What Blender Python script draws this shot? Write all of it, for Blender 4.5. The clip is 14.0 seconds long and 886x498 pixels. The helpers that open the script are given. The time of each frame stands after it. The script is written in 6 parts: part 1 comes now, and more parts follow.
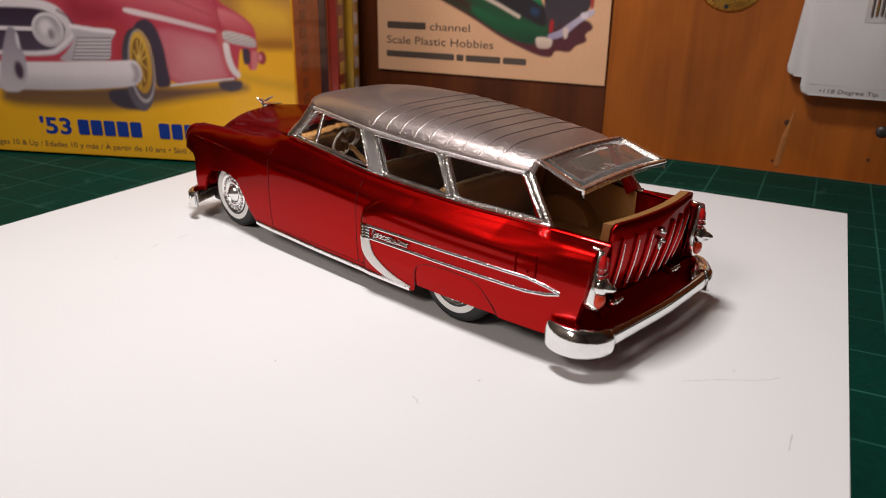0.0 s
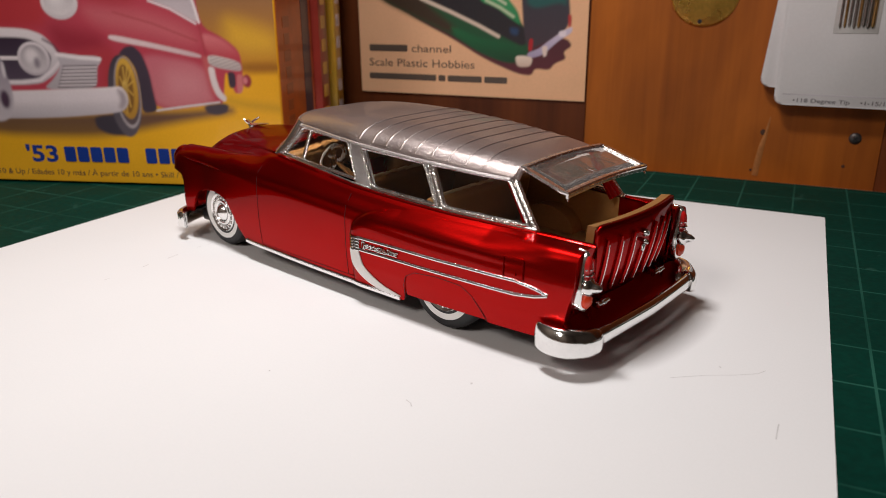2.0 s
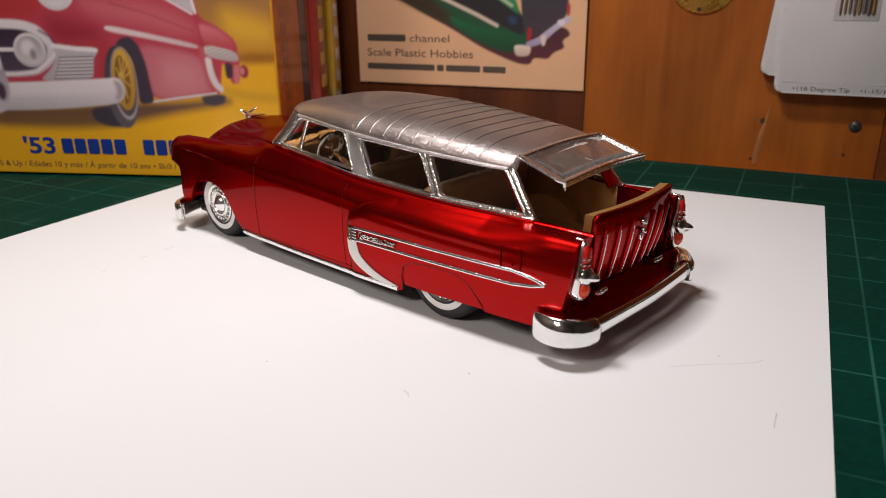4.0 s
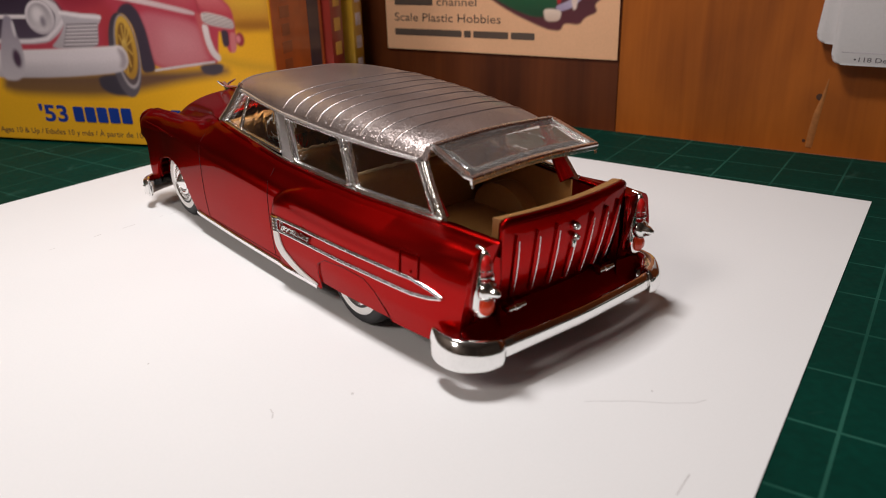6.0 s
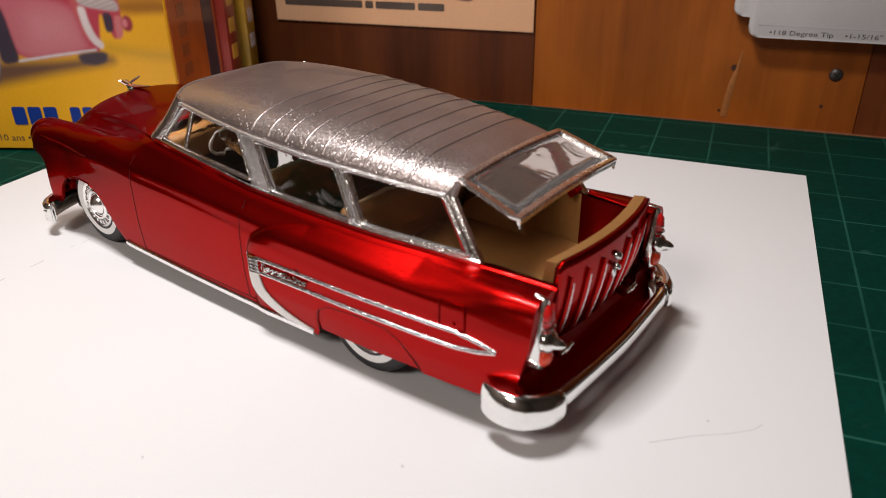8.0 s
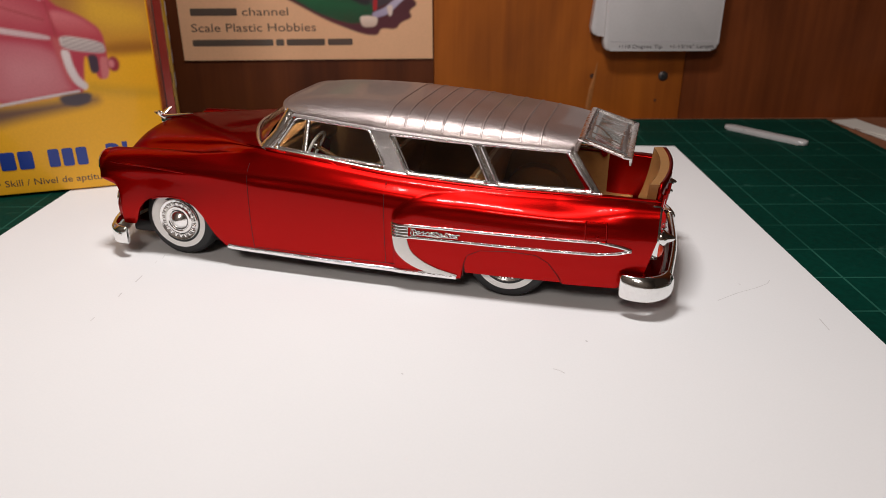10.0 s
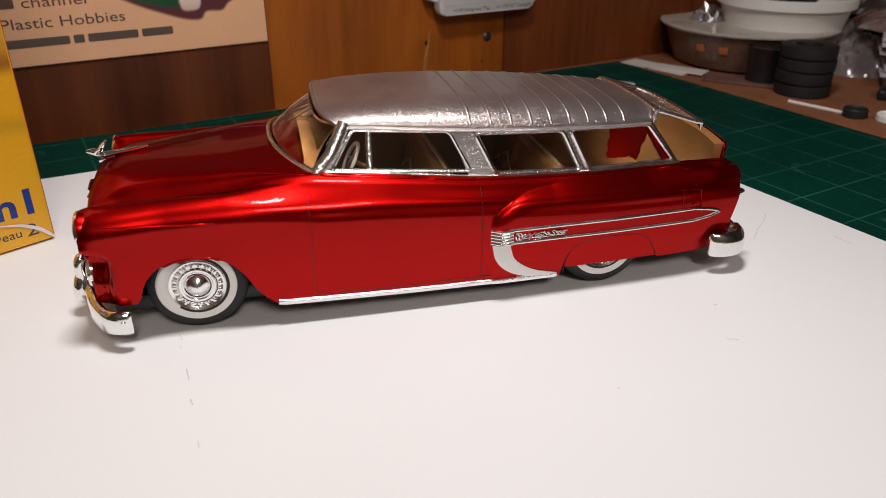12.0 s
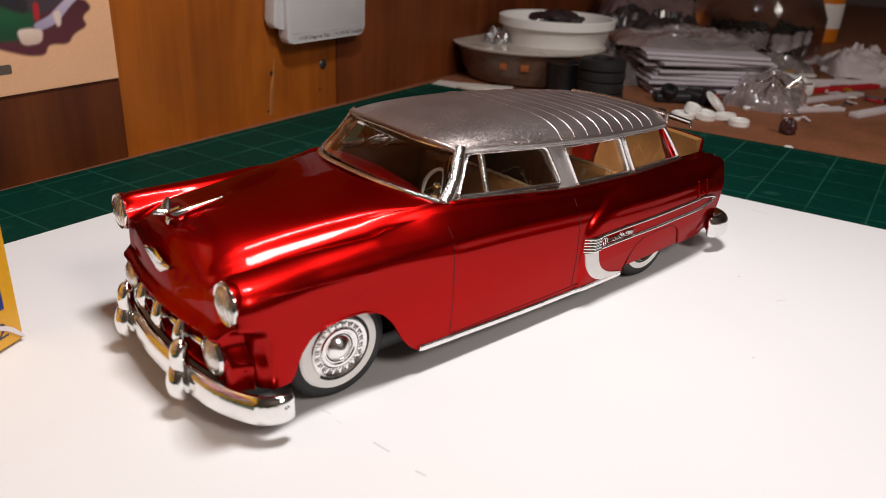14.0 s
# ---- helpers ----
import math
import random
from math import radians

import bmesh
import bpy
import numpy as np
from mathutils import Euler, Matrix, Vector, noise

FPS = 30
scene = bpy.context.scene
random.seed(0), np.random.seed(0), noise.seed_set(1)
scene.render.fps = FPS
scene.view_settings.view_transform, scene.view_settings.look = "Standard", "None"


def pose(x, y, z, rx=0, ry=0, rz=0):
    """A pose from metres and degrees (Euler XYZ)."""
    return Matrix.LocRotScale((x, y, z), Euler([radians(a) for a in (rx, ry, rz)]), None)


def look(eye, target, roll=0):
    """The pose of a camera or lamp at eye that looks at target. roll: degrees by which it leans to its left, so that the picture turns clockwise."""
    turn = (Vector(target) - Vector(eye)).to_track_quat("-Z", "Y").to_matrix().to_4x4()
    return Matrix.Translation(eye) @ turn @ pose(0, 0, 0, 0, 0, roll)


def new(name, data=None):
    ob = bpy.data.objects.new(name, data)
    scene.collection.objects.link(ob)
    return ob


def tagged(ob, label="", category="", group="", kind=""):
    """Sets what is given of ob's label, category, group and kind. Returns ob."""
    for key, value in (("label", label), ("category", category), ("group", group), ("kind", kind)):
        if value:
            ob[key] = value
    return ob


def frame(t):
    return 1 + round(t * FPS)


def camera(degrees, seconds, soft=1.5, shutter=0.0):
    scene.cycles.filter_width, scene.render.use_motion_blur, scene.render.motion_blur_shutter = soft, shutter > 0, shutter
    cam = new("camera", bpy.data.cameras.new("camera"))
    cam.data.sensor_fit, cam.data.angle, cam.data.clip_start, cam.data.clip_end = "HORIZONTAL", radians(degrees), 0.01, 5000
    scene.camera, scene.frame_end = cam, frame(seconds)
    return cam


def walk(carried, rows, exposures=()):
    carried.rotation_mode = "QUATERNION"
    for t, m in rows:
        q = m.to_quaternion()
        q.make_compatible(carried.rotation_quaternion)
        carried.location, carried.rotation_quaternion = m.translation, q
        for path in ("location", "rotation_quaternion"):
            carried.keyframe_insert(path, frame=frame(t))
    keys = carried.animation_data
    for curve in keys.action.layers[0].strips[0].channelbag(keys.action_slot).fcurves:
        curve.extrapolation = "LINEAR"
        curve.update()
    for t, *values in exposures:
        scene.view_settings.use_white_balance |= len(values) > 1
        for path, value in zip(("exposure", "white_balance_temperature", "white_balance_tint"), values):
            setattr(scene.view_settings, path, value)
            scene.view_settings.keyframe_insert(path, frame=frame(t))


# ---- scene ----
import functools

cam = camera(61.25, 14.0, soft=0.55)
cam.data.dof.use_dof, cam.data.dof.focus_distance, cam.data.dof.aperture_fstop = True, 0.245, 20.0
PATH = [
    (0, 0.20135, -0.18792, 0.10473, 68.698, -0.781, 43.604),
    (0.5, 0.20224, -0.18806, 0.10236, 68.990, -0.163, 43.652),
    (1, 0.20312, -0.19054, 0.10187, 69.564, -0.031, 42.883),
    (1.5, 0.20351, -0.19215, 0.10108, 69.835, 0.237, 42.177),
    (2, 0.20469, -0.19271, 0.10109, 70.691, 0.353, 42.041),
    (4.5, 0.20503, -0.19132, 0.09998, 69.885, 0.654, 41.998),
    (5, 0.20555, -0.19088, 0.09957, 69.609, 0.567, 42.285),
    (5.5, 0.21096, -0.17575, 0.10234, 68.580, 1.203, 46.136),
    (6, 0.22204, -0.13256, 0.09940, 67.374, 1.604, 50.457),
    (6.5, 0.21278, -0.12574, 0.10417, 64.968, 1.306, 49.301),
    (7, 0.19112, -0.12065, 0.11424, 60.729, 1.513, 45.919),
    (9.5, 0.13931, -0.22797, 0.11256, 67.583, 0.368, 22.617),
    (10, 0.10300, -0.25246, 0.11526, 66.148, -0.034, 16.208),
    (10.5, 0.05348, -0.26640, 0.11738, 65.592, -0.372, 7.717),
    (11, 0.01412, -0.27980, 0.12065, 65.506, -3.397, 0.148),
    (11.5, -0.00086, -0.25112, 0.12507, 64.852, 0.982, -4.416),
    (12, -0.03640, -0.22818, 0.11766, 63.357, -0.237, -13.180),
    (12.5, -0.08876, -0.21524, 0.11888, 62.632, -2.164, -25.431),
    (13, -0.11781, -0.19421, 0.12129, 63.270, -1.990, -33.714),
    (13.5, -0.14046, -0.17184, 0.11196, 66.070, -2.639, -40.368),
    (14, -0.14539, -0.16787, 0.10989, 66.302, -2.582, -39.740),
]
walk(cam, [(t, pose(x, y, z, rx, ry, rz)) for t, x, y, z, rx, ry, rz in PATH],
     [(0, -0.12), (5, -0.08), (7, -0.07), (9.5, -0.04), (10, -0.2), (10.5, -0.23), (11.5, -0.24), (13, -0.16), (14, -0.02)])

# ---- light ----
world = bpy.data.worlds.new("world")
scene.world = world
world.use_nodes = True
world.node_tree.nodes["Background"].inputs[0].default_value = (0.9, 0.8, 0.7, 1)
world.node_tree.nodes["Background"].inputs[1].default_value = 0.15
scene.view_settings.exposure = 0.0


def area_lamp(name, eye, target, sx, sy, power, colour, spread=180):
    data = bpy.data.lights.new(name, "AREA")
    data.spread = radians(spread)
    data.shape, data.size, data.size_y, data.energy, data.color = "RECTANGLE", sx, sy, power, colour
    ob = new(name, data)
    ob.matrix_world = look(eye, target)
    return ob


area_lamp("bench_lamp", (0.0, -0.07, 0.42), (0.0, -0.06, 0.0), 0.09, 0.055, 1.18, (1.0, 0.965, 0.94), 150)
# added soft fill from the front for box, wall and car side
fill_data = bpy.data.lights.new("ceiling_lamp", "POINT")
fill_data.shadow_soft_size, fill_data.energy, fill_data.color = 0.15, 16.8, (1.0, 0.90, 0.82)
new("ceiling_lamp", fill_data).location = (0.05, -0.95, 0.80)


# ---- materials ----
def mat(name, colour, rough=0.5, metal=0.0, var=0.15, scales=(60, 700), bump=0.0, coat=0.0, rvar=0.1, stretch=(1, 1, 1), glow=0.0, spec=0.5):
    """Principled surface with stains at a large and grain at a small scale."""
    m = bpy.data.materials.new(name)
    m.use_nodes = True
    nt = m.node_tree
    n, l = nt.nodes, nt.links
    p = n["Principled BSDF"]
    co = n.new("ShaderNodeTexCoord")
    mp = n.new("ShaderNodeMapping")
    mp.inputs["Scale"].default_value = stretch
    l.new(co.outputs["Object"], mp.inputs["Vector"])
    big, small = n.new("ShaderNodeTexNoise"), n.new("ShaderNodeTexNoise")
    for node, sc in ((big, scales[0]), (small, scales[1])):
        node.inputs["Scale"].default_value = sc
        node.inputs["Detail"].default_value = 4
        l.new(mp.outputs[0], node.inputs["Vector"])
    add = n.new("ShaderNodeMath")
    add.operation = "ADD"
    l.new(big.outputs["Fac"], add.inputs[0])
    l.new(small.outputs["Fac"], add.inputs[1])
    ramp = n.new("ShaderNodeMapRange")
    ramp.inputs["From Min"].default_value, ramp.inputs["From Max"].default_value = 0.6, 1.4
    ramp.inputs["To Min"].default_value, ramp.inputs["To Max"].default_value = 1 - var, 1 + var
    l.new(add.outputs[0], ramp.inputs["Value"])
    mul = n.new("ShaderNodeVectorMath")
    mul.operation = "SCALE"
    mul.inputs[0].default_value = colour[:3]
    l.new(ramp.outputs[0], mul.inputs["Scale"])
    l.new(mul.outputs[0], p.inputs["Base Color"])
    rr = n.new("ShaderNodeMapRange")
    rr.inputs["To Min"].default_value, rr.inputs["To Max"].default_value = max(0.0, rough - rvar), min(1.0, rough + rvar)
    l.new(big.outputs["Fac"], rr.inputs["Value"])
    l.new(rr.outputs[0], p.inputs["Roughness"])
    p.inputs["Metallic"].default_value = metal
    p.inputs["Coat Weight"].default_value = coat
    p.inputs["Coat Roughness"].default_value = 0.04
    p.inputs["Specular IOR Level"].default_value = spec
    if bump:
        b = n.new("ShaderNodeBump")
        b.inputs["Strength"].default_value = bump
        b.inputs["Distance"].default_value = 0.0004
        l.new(small.outputs["Fac"], b.inputs["Height"])
        l.new(b.outputs[0], p.inputs["Normal"])
    return m


def wood(name, dark, light, fine=1.0, rough=0.5):
    """Varnished board: long grain along local z, cloudy stains."""
    m = mat(name, light, rough, bump=0.15, spec=0.3)
    n, l = m.node_tree.nodes, m.node_tree.links
    p = n["Principled BSDF"]
    co = n.new("ShaderNodeTexCoord")
    info = n.new("ShaderNodeObjectInfo")
    off = n.new("ShaderNodeVectorMath")
    off.operation = "ADD"
    l.new(co.outputs["Object"], off.inputs[0])
    l.new(info.outputs["Random"], off.inputs[1])
    facs = []
    for stretch, sc, det in (((1, 1, 0.05), 90 * fine, 8), ((1, 1, 0.04), 420 * fine, 4), ((1, 1, 0.45), 22, 4)):
        mp = n.new("ShaderNodeMapping")
        mp.inputs["Scale"].default_value = stretch
        l.new(off.outputs[0], mp.inputs["Vector"])
        t = n.new("ShaderNodeTexNoise")
        t.inputs["Scale"].default_value, t.inputs["Detail"].default_value = sc, det
        t.inputs["Distortion"].default_value = 0.6
        l.new(mp.outputs[0], t.inputs["Vector"])
        facs.append(t.outputs["Fac"])
    a = n.new("ShaderNodeMath")
    a.operation = "MULTIPLY_ADD"
    a.inputs[1].default_value = 0.45
    l.new(facs[0], a.inputs[0])
    b = n.new("ShaderNodeMath")
    b.operation = "MULTIPLY_ADD"
    b.inputs[1].default_value = 0.25
    l.new(facs[1], b.inputs[0])
    c = n.new("ShaderNodeMath")
    c.operation = "MULTIPLY"
    c.inputs[1].default_value = 0.75
    l.new(facs[2], c.inputs[0])
    l.new(c.outputs[0], b.inputs[2])
    l.new(b.outputs[0], a.inputs[2])
    ramp = n.new("ShaderNodeValToRGB")
    ramp.color_ramp.elements[0].position, ramp.color_ramp.elements[0].color = 0.52, (*dark, 1)
    ramp.color_ramp.elements[1].position, ramp.color_ramp.elements[1].color = 0.92, (*light, 1)
    l.new(a.outputs[0], ramp.inputs[0])
    l.new(ramp.outputs[0], p.inputs["Base Color"])
    return m


def flake_normal(m, scale, amount, rare=0.0):
    """Each flake of the paint tilts its own way, a few of them strongly."""
    n, l = m.node_tree.nodes, m.node_tree.links
    co = n.new("ShaderNodeTexCoord")
    v = n.new("ShaderNodeTexVoronoi")
    v.inputs["Scale"].default_value = scale
    l.new(co.outputs["Object"], v.inputs["Vector"])
    half = n.new("ShaderNodeVectorMath")
    half.operation = "SUBTRACT"
    half.inputs[1].default_value = (0.5, 0.5, 0.5)
    l.new(v.outputs["Color"], half.inputs[0])
    tilt = n.new("ShaderNodeVectorMath")
    tilt.operation = "SCALE"
    l.new(half.outputs[0], tilt.inputs[0])
    parts = n.new("ShaderNodeSeparateXYZ")
    l.new(v.outputs["Color"], parts.inputs[0])
    pw = n.new("ShaderNodeMath")
    pw.operation = "POWER"
    pw.inputs[1].default_value = 6.0
    l.new(parts.outputs[2], pw.inputs[0])
    ma = n.new("ShaderNodeMath")
    ma.operation = "MULTIPLY_ADD"
    ma.inputs[1].default_value, ma.inputs[2].default_value = rare, amount
    l.new(pw.outputs[0], ma.inputs[0])
    l.new(ma.outputs[0], tilt.inputs["Scale"])
    geo = n.new("ShaderNodeNewGeometry")
    add = n.new("ShaderNodeVectorMath")
    l.new(geo.outputs["Normal"], add.inputs[0])
    l.new(tilt.outputs[0], add.inputs[1])
    norm = n.new("ShaderNodeVectorMath")
    norm.operation = "NORMALIZE"
    l.new(add.outputs[0], norm.inputs[0])
    l.new(norm.outputs[0], n["Principled BSDF"].inputs["Normal"])


def candy(name):
    """Candy red lacquer: tinted metallic flake under a clear coat."""
    m = mat(name, (0.40, 0.0036, 0.0030), 0.32, 1.0, var=0.06, scales=(40, 4000), coat=0.3, rvar=0.03)
    n, l = m.node_tree.nodes, m.node_tree.links
    p = n["Principled BSDF"]
    co = n.new("ShaderNodeTexCoord")
    p.inputs["Specular Tint"].default_value = (0.42, 0.02, 0.03, 1)
    p.inputs["Coat IOR"].default_value = 1.4
    flake_normal(m, 5200, 0.03, 0.05)
    ripple = n.new("ShaderNodeTexNoise")
    ripple.inputs["Scale"].default_value = 300
    l.new(co.outputs["Object"], ripple.inputs["Vector"])
    c = n.new("ShaderNodeBump")
    c.inputs["Strength"].default_value, c.inputs["Distance"].default_value = 0.06, 0.0005
    l.new(ripple.outputs["Fac"], c.inputs["Height"])
    l.new(c.outputs[0], p.inputs["Coat Normal"])
    return m


def flake(name, colour, rough):
    """Sprayed silver paint with visible flakes."""
    m = mat(name, colour, rough, 0.9, var=0.1, scales=(90, 3000), coat=0.25, rvar=0.06)
    n, l = m.node_tree.nodes, m.node_tree.links
    p = n["Principled BSDF"]
    flake_normal(m, 5000, 0.28, 1.0)
    return m


def glass(name, tint, rough=0.02, ior=1.45):
    m = bpy.data.materials.new(name)
    m.use_nodes = True
    p = m.node_tree.nodes["Principled BSDF"]
    p.inputs["Base Color"].default_value = (*tint, 1)
    p.inputs["Roughness"].default_value = rough
    p.inputs["IOR"].default_value = ior
    p.inputs["Transmission Weight"].default_value = 1.0
    p.inputs["Specular IOR Level"].default_value = 0.45
    n, l = m.node_tree.nodes, m.node_tree.links
    co, wave, dent = n.new("ShaderNodeTexCoord"), n.new("ShaderNodeTexNoise"), n.new("ShaderNodeBump")
    wave.inputs["Scale"].default_value, wave.inputs["Detail"].default_value, wave.inputs["Distortion"].default_value = 110, 1.5, 0.8
    l.new(co.outputs["Object"], wave.inputs["Vector"])
    dent.inputs["Strength"].default_value, dent.inputs["Distance"].default_value = 0.35, 0.001
    l.new(wave.outputs["Fac"], dent.inputs["Height"])
    l.new(dent.outputs[0], p.inputs["Normal"])
    return m


PAINT = candy("candy_red")
SILVER = flake("silver_flake", (0.42, 0.357, 0.348), 0.36)
HUB = mat("bright_plate", (0.93, 0.92, 0.91), 0.2, 1.0, var=0.05, rvar=0.05, bump=0.12, scales=(300, 1800))
SILVER_BRIGHT = flake("bright_silver_flake", (0.66, 0.63, 0.63), 0.36)
CHROME = mat("chrome", (0.88, 0.88, 0.87), 0.13, 1.0, var=0.06, rvar=0.07, bump=0.1, scales=(140, 900))
FOIL = mat("foil_trim", (0.90, 0.89, 0.89), 0.2, 1.0, var=0.12, rvar=0.1, bump=0.5, scales=(300, 1100))
TAN = mat("tan_plastic", (0.26, 0.122, 0.036), 0.45, var=0.12, bump=0.1)
PIPING = mat("pale_piping", (0.52, 0.42, 0.26), 0.45, var=0.1)
RUBBER = mat("black_rubber", (0.012, 0.012, 0.013), 0.62, var=0.2, bump=0.1)
BLACK = mat("black_plastic", (0.015, 0.015, 0.017), 0.45, var=0.2)
WHITE = mat("white_plastic", (0.86, 0.85, 0.83), 0.4, var=0.04)
SLOT = mat("dark_plate", (0.30, 0.27, 0.26), 0.3, 0.9, var=0.2)
LENS_RED = mat("red_lens", (0.62, 0.010, 0.010), 0.3, var=0.1, coat=0.35)
LENS_BRIGHT = mat("bright_red_lens", (1.0, 0.075, 0.02), 0.35, var=0.1, coat=0.3)
LENS_CLEAR = mat("clear_lens", (0.80, 0.77, 0.75), 0.2, 0.55, var=0.3, scales=(400, 1500), coat=1.0, bump=0.3)
SATIN = mat("satin_plate", (0.80, 0.78, 0.77), 0.27, 1.0, var=0.1, rvar=0.08, bump=0.2, scales=(250, 1100))
GLASS = glass("clear_styrene", (0.97, 0.96, 0.94))
GATE_GLASS = glass("scuffed_styrene", (0.90, 0.85, 0.83), 0.06)
GATE_GLASS.node_tree.nodes["Principled BSDF"].inputs["Transmission Weight"].default_value = 0.972
SCREEN_GLASS = glass("thin_styrene", (0.96, 0.94, 0.92), 0.03, 1.25)
PAPER = mat("white_card", (0.805, 0.80, 0.815), 0.75, var=0.02, scales=(14, 1400), bump=0.08, spec=0.04)
SEAM = mat("panel_line", (0.07, 0.001, 0.002), 0.5)
PENCIL = mat("pencil_mark", (0.58, 0.56, 0.57), 0.8)
WALL_ORANGE = wood("stained_plywood", (0.19, 0.046, 0.0045), (0.41, 0.110, 0.0100), 0.6)
WALL_DARK = wood("dark_plank", (0.060, 0.0135, 0.0036), (0.142, 0.035, 0.0080), 0.6)
WALL_RIGHT = wood("red_brown_plank", (0.086, 0.0195, 0.0048), (0.232, 0.056, 0.0125), 0.6)
DESK = mat("worn_board", (0.265, 0.097, 0.042), 0.75, var=0.3, scales=(35, 500), bump=0.3)
PLASTER = mat("room_paint", (0.15, 0.122, 0.105), 0.9, var=0.05, scales=(3, 60))


# ---- mesh helpers, in millimetres ----
MM = 0.001


def part(name, bm, material, parent=None, label="", sharp=38, weld=0.0):
    if weld:
        bmesh.ops.remove_doubles(bm, verts=bm.verts, dist=weld)
    bmesh.ops.recalc_face_normals(bm, faces=bm.faces)
    bmesh.ops.scale(bm, vec=(MM, MM, MM), verts=bm.verts)
    me = bpy.data.meshes.new(name)
    bm.to_mesh(me)
    bm.free()
    me.materials.append(material)
    me.polygons.foreach_set("use_smooth", [True] * len(me.polygons))
    me.set_sharp_from_angle(angle=radians(sharp))
    ob = new(name, me)
    if parent is not None:
        ob.parent = parent
    if label:
        tagged(ob, label)
    return ob


def root(name, label, category, m=None, group="", kind=""):
    ob = new(name)
    ob.empty_display_size = 0.01
    if m is not None:
        ob.matrix_world = m
    return tagged(ob, label, category, group, kind)


def at(x, y, z, rx=0, ry=0, rz=0):
    """Pose in millimetres for helpers below."""
    return pose(x, y, z, rx, ry, rz)


def rbox(bm, sx, sy, sz, m, bev=0.0, seg=2):
    made = bmesh.ops.create_cube(bm, size=1.0)
    vs = made["verts"]
    bmesh.ops.scale(bm, vec=(sx, sy, sz), verts=vs)
    if bev:
        es = list({e for v in vs for e in v.link_edges})
        out = bmesh.ops.bevel(bm, geom=es, offset=bev, segments=seg, affect="EDGES", profile=0.5)
        vs = list({v for f in out["faces"] for v in f.verts} | {v for v in vs if v.is_valid})
    bmesh.ops.transform(bm, matrix=m, verts=vs)
    return vs


def surf(bm, rows, close=False):
    """Quads over a list of rows of points."""
    grid = [[bm.verts.new(p) for p in row] for row in rows]
    for a, b in zip(grid, grid[1:]):
        n = len(a)
        for k in range(n if close else n - 1):
            bm.faces.new((a[k], a[(k + 1) % n], b[(k + 1) % n], b[k]))
    return grid


def sweep(bm, pts, sizes, n=10, power=1.0, closed=False, up=(0, 0, 1)):
    """Rounded bar along pts; sizes: (across, along up) half sizes, one or one per point. power under 1: boxier."""
    pts = [Vector(p) for p in pts]
    if not isinstance(sizes, list):
        sizes = [sizes] * len(pts)
    up = Vector(up)
    rows = []
    for k, p in enumerate(pts):
        if closed:
            tan = pts[(k + 1) % len(pts)] - pts[k - 1]
        else:
            tan = pts[min(k + 1, len(pts) - 1)] - pts[max(k - 1, 0)]
        tan.normalize()
        side = tan.cross(up)
        if side.length < 0.2:
            side = tan.cross(Vector((1, 0, 0)))
        side.normalize()
        rise = side.cross(tan)
        w, h = sizes[k]
        ring = []
        for q in range(n):
            c, s = math.cos(2 * math.pi * q / n), math.sin(2 * math.pi * q / n)
            ring.append(p + side * (w * math.copysign(abs(c) ** power, c)) + rise * (h * math.copysign(abs(s) ** power, s)))
        rows.append(ring)
    if closed:
        rows.append(rows[0])
    grid = surf(bm, rows, close=True)
    if closed:
        return
    bm.faces.new(grid[0])
    bm.faces.new(grid[-1])


def lathe(bm, prof, m, n=32):
    """Turned form: (radius, height) pairs round local z."""
    rows = [[m @ Vector((r * math.cos(2 * math.pi * k / n), r * math.sin(2 * math.pi * k / n), h)) for k in range(n)] for r, h in prof]
    grid = surf(bm, rows, close=True)
    for ring, (r, h) in ((grid[0], prof[0]), (grid[-1], prof[-1])):
        if r > 0.001:
            bm.faces.new(ring)


def slab(bm, poly, m, thick):
    """Polygon in local xy, raised along local z."""
    lo = [bm.verts.new(m @ Vector((x, y, 0))) for x, y in poly]
    hi = [bm.verts.new(m @ Vector((x, y, thick))) for x, y in poly]
    bm.faces.new(lo)
    bm.faces.new(hi)
    for k in range(len(poly)):
        bm.faces.new((lo[k], lo[(k + 1) % len(poly)], hi[(k + 1) % len(poly)], hi[k]))


def arc_pts(cx, cy, rx, ry, a0, a1, n):
    return [(cx + rx * math.cos(radians(a0 + (a1 - a0) * k / n)), cy + ry * math.sin(radians(a0 + (a1 - a0) * k / n))) for k in range(n + 1)]


def letters(text, size, m, material, parent, name="lettering", width=None, bold=0.0):
    """Flat printed lettering, its baseline's start at the pose m (millimetres), read from local -y, x to the right."""
    cu = bpy.data.curves.new(name, "FONT")
    cu.body, cu.size, cu.extrude, cu.resolution_u, cu.offset = text, size, 0.02, 3, bold
    tmp = new(name, cu)
    me = bpy.data.meshes.new_from_object(tmp.evaluated_get(bpy.context.evaluated_depsgraph_get()))
    bpy.data.objects.remove(tmp)
    bm = bmesh.new()
    bm.from_mesh(me)
    bpy.data.meshes.remove(me)
    wide = max(v.co.x for v in bm.verts) - min(v.co.x for v in bm.verts)
    k = width / wide if width else 1.0
    bmesh.ops.scale(bm, vec=(k, 1, 1), verts=bm.verts)
    bmesh.ops.transform(bm, matrix=m @ pose(0, 0, 0, 90, 0, 0), verts=bm.verts)
    return part(name, bm, material, parent)


def smooth_interp(x, xs, ys, wide=5.0):
    return sum(np.interp(x + wide * k / 3, xs, ys) for k in range(-3, 4)) / 7


# ---- setting ----
WALL_AT, WALL_TURN = (-34, 199), 17.8
MAT_TURN = 16.9


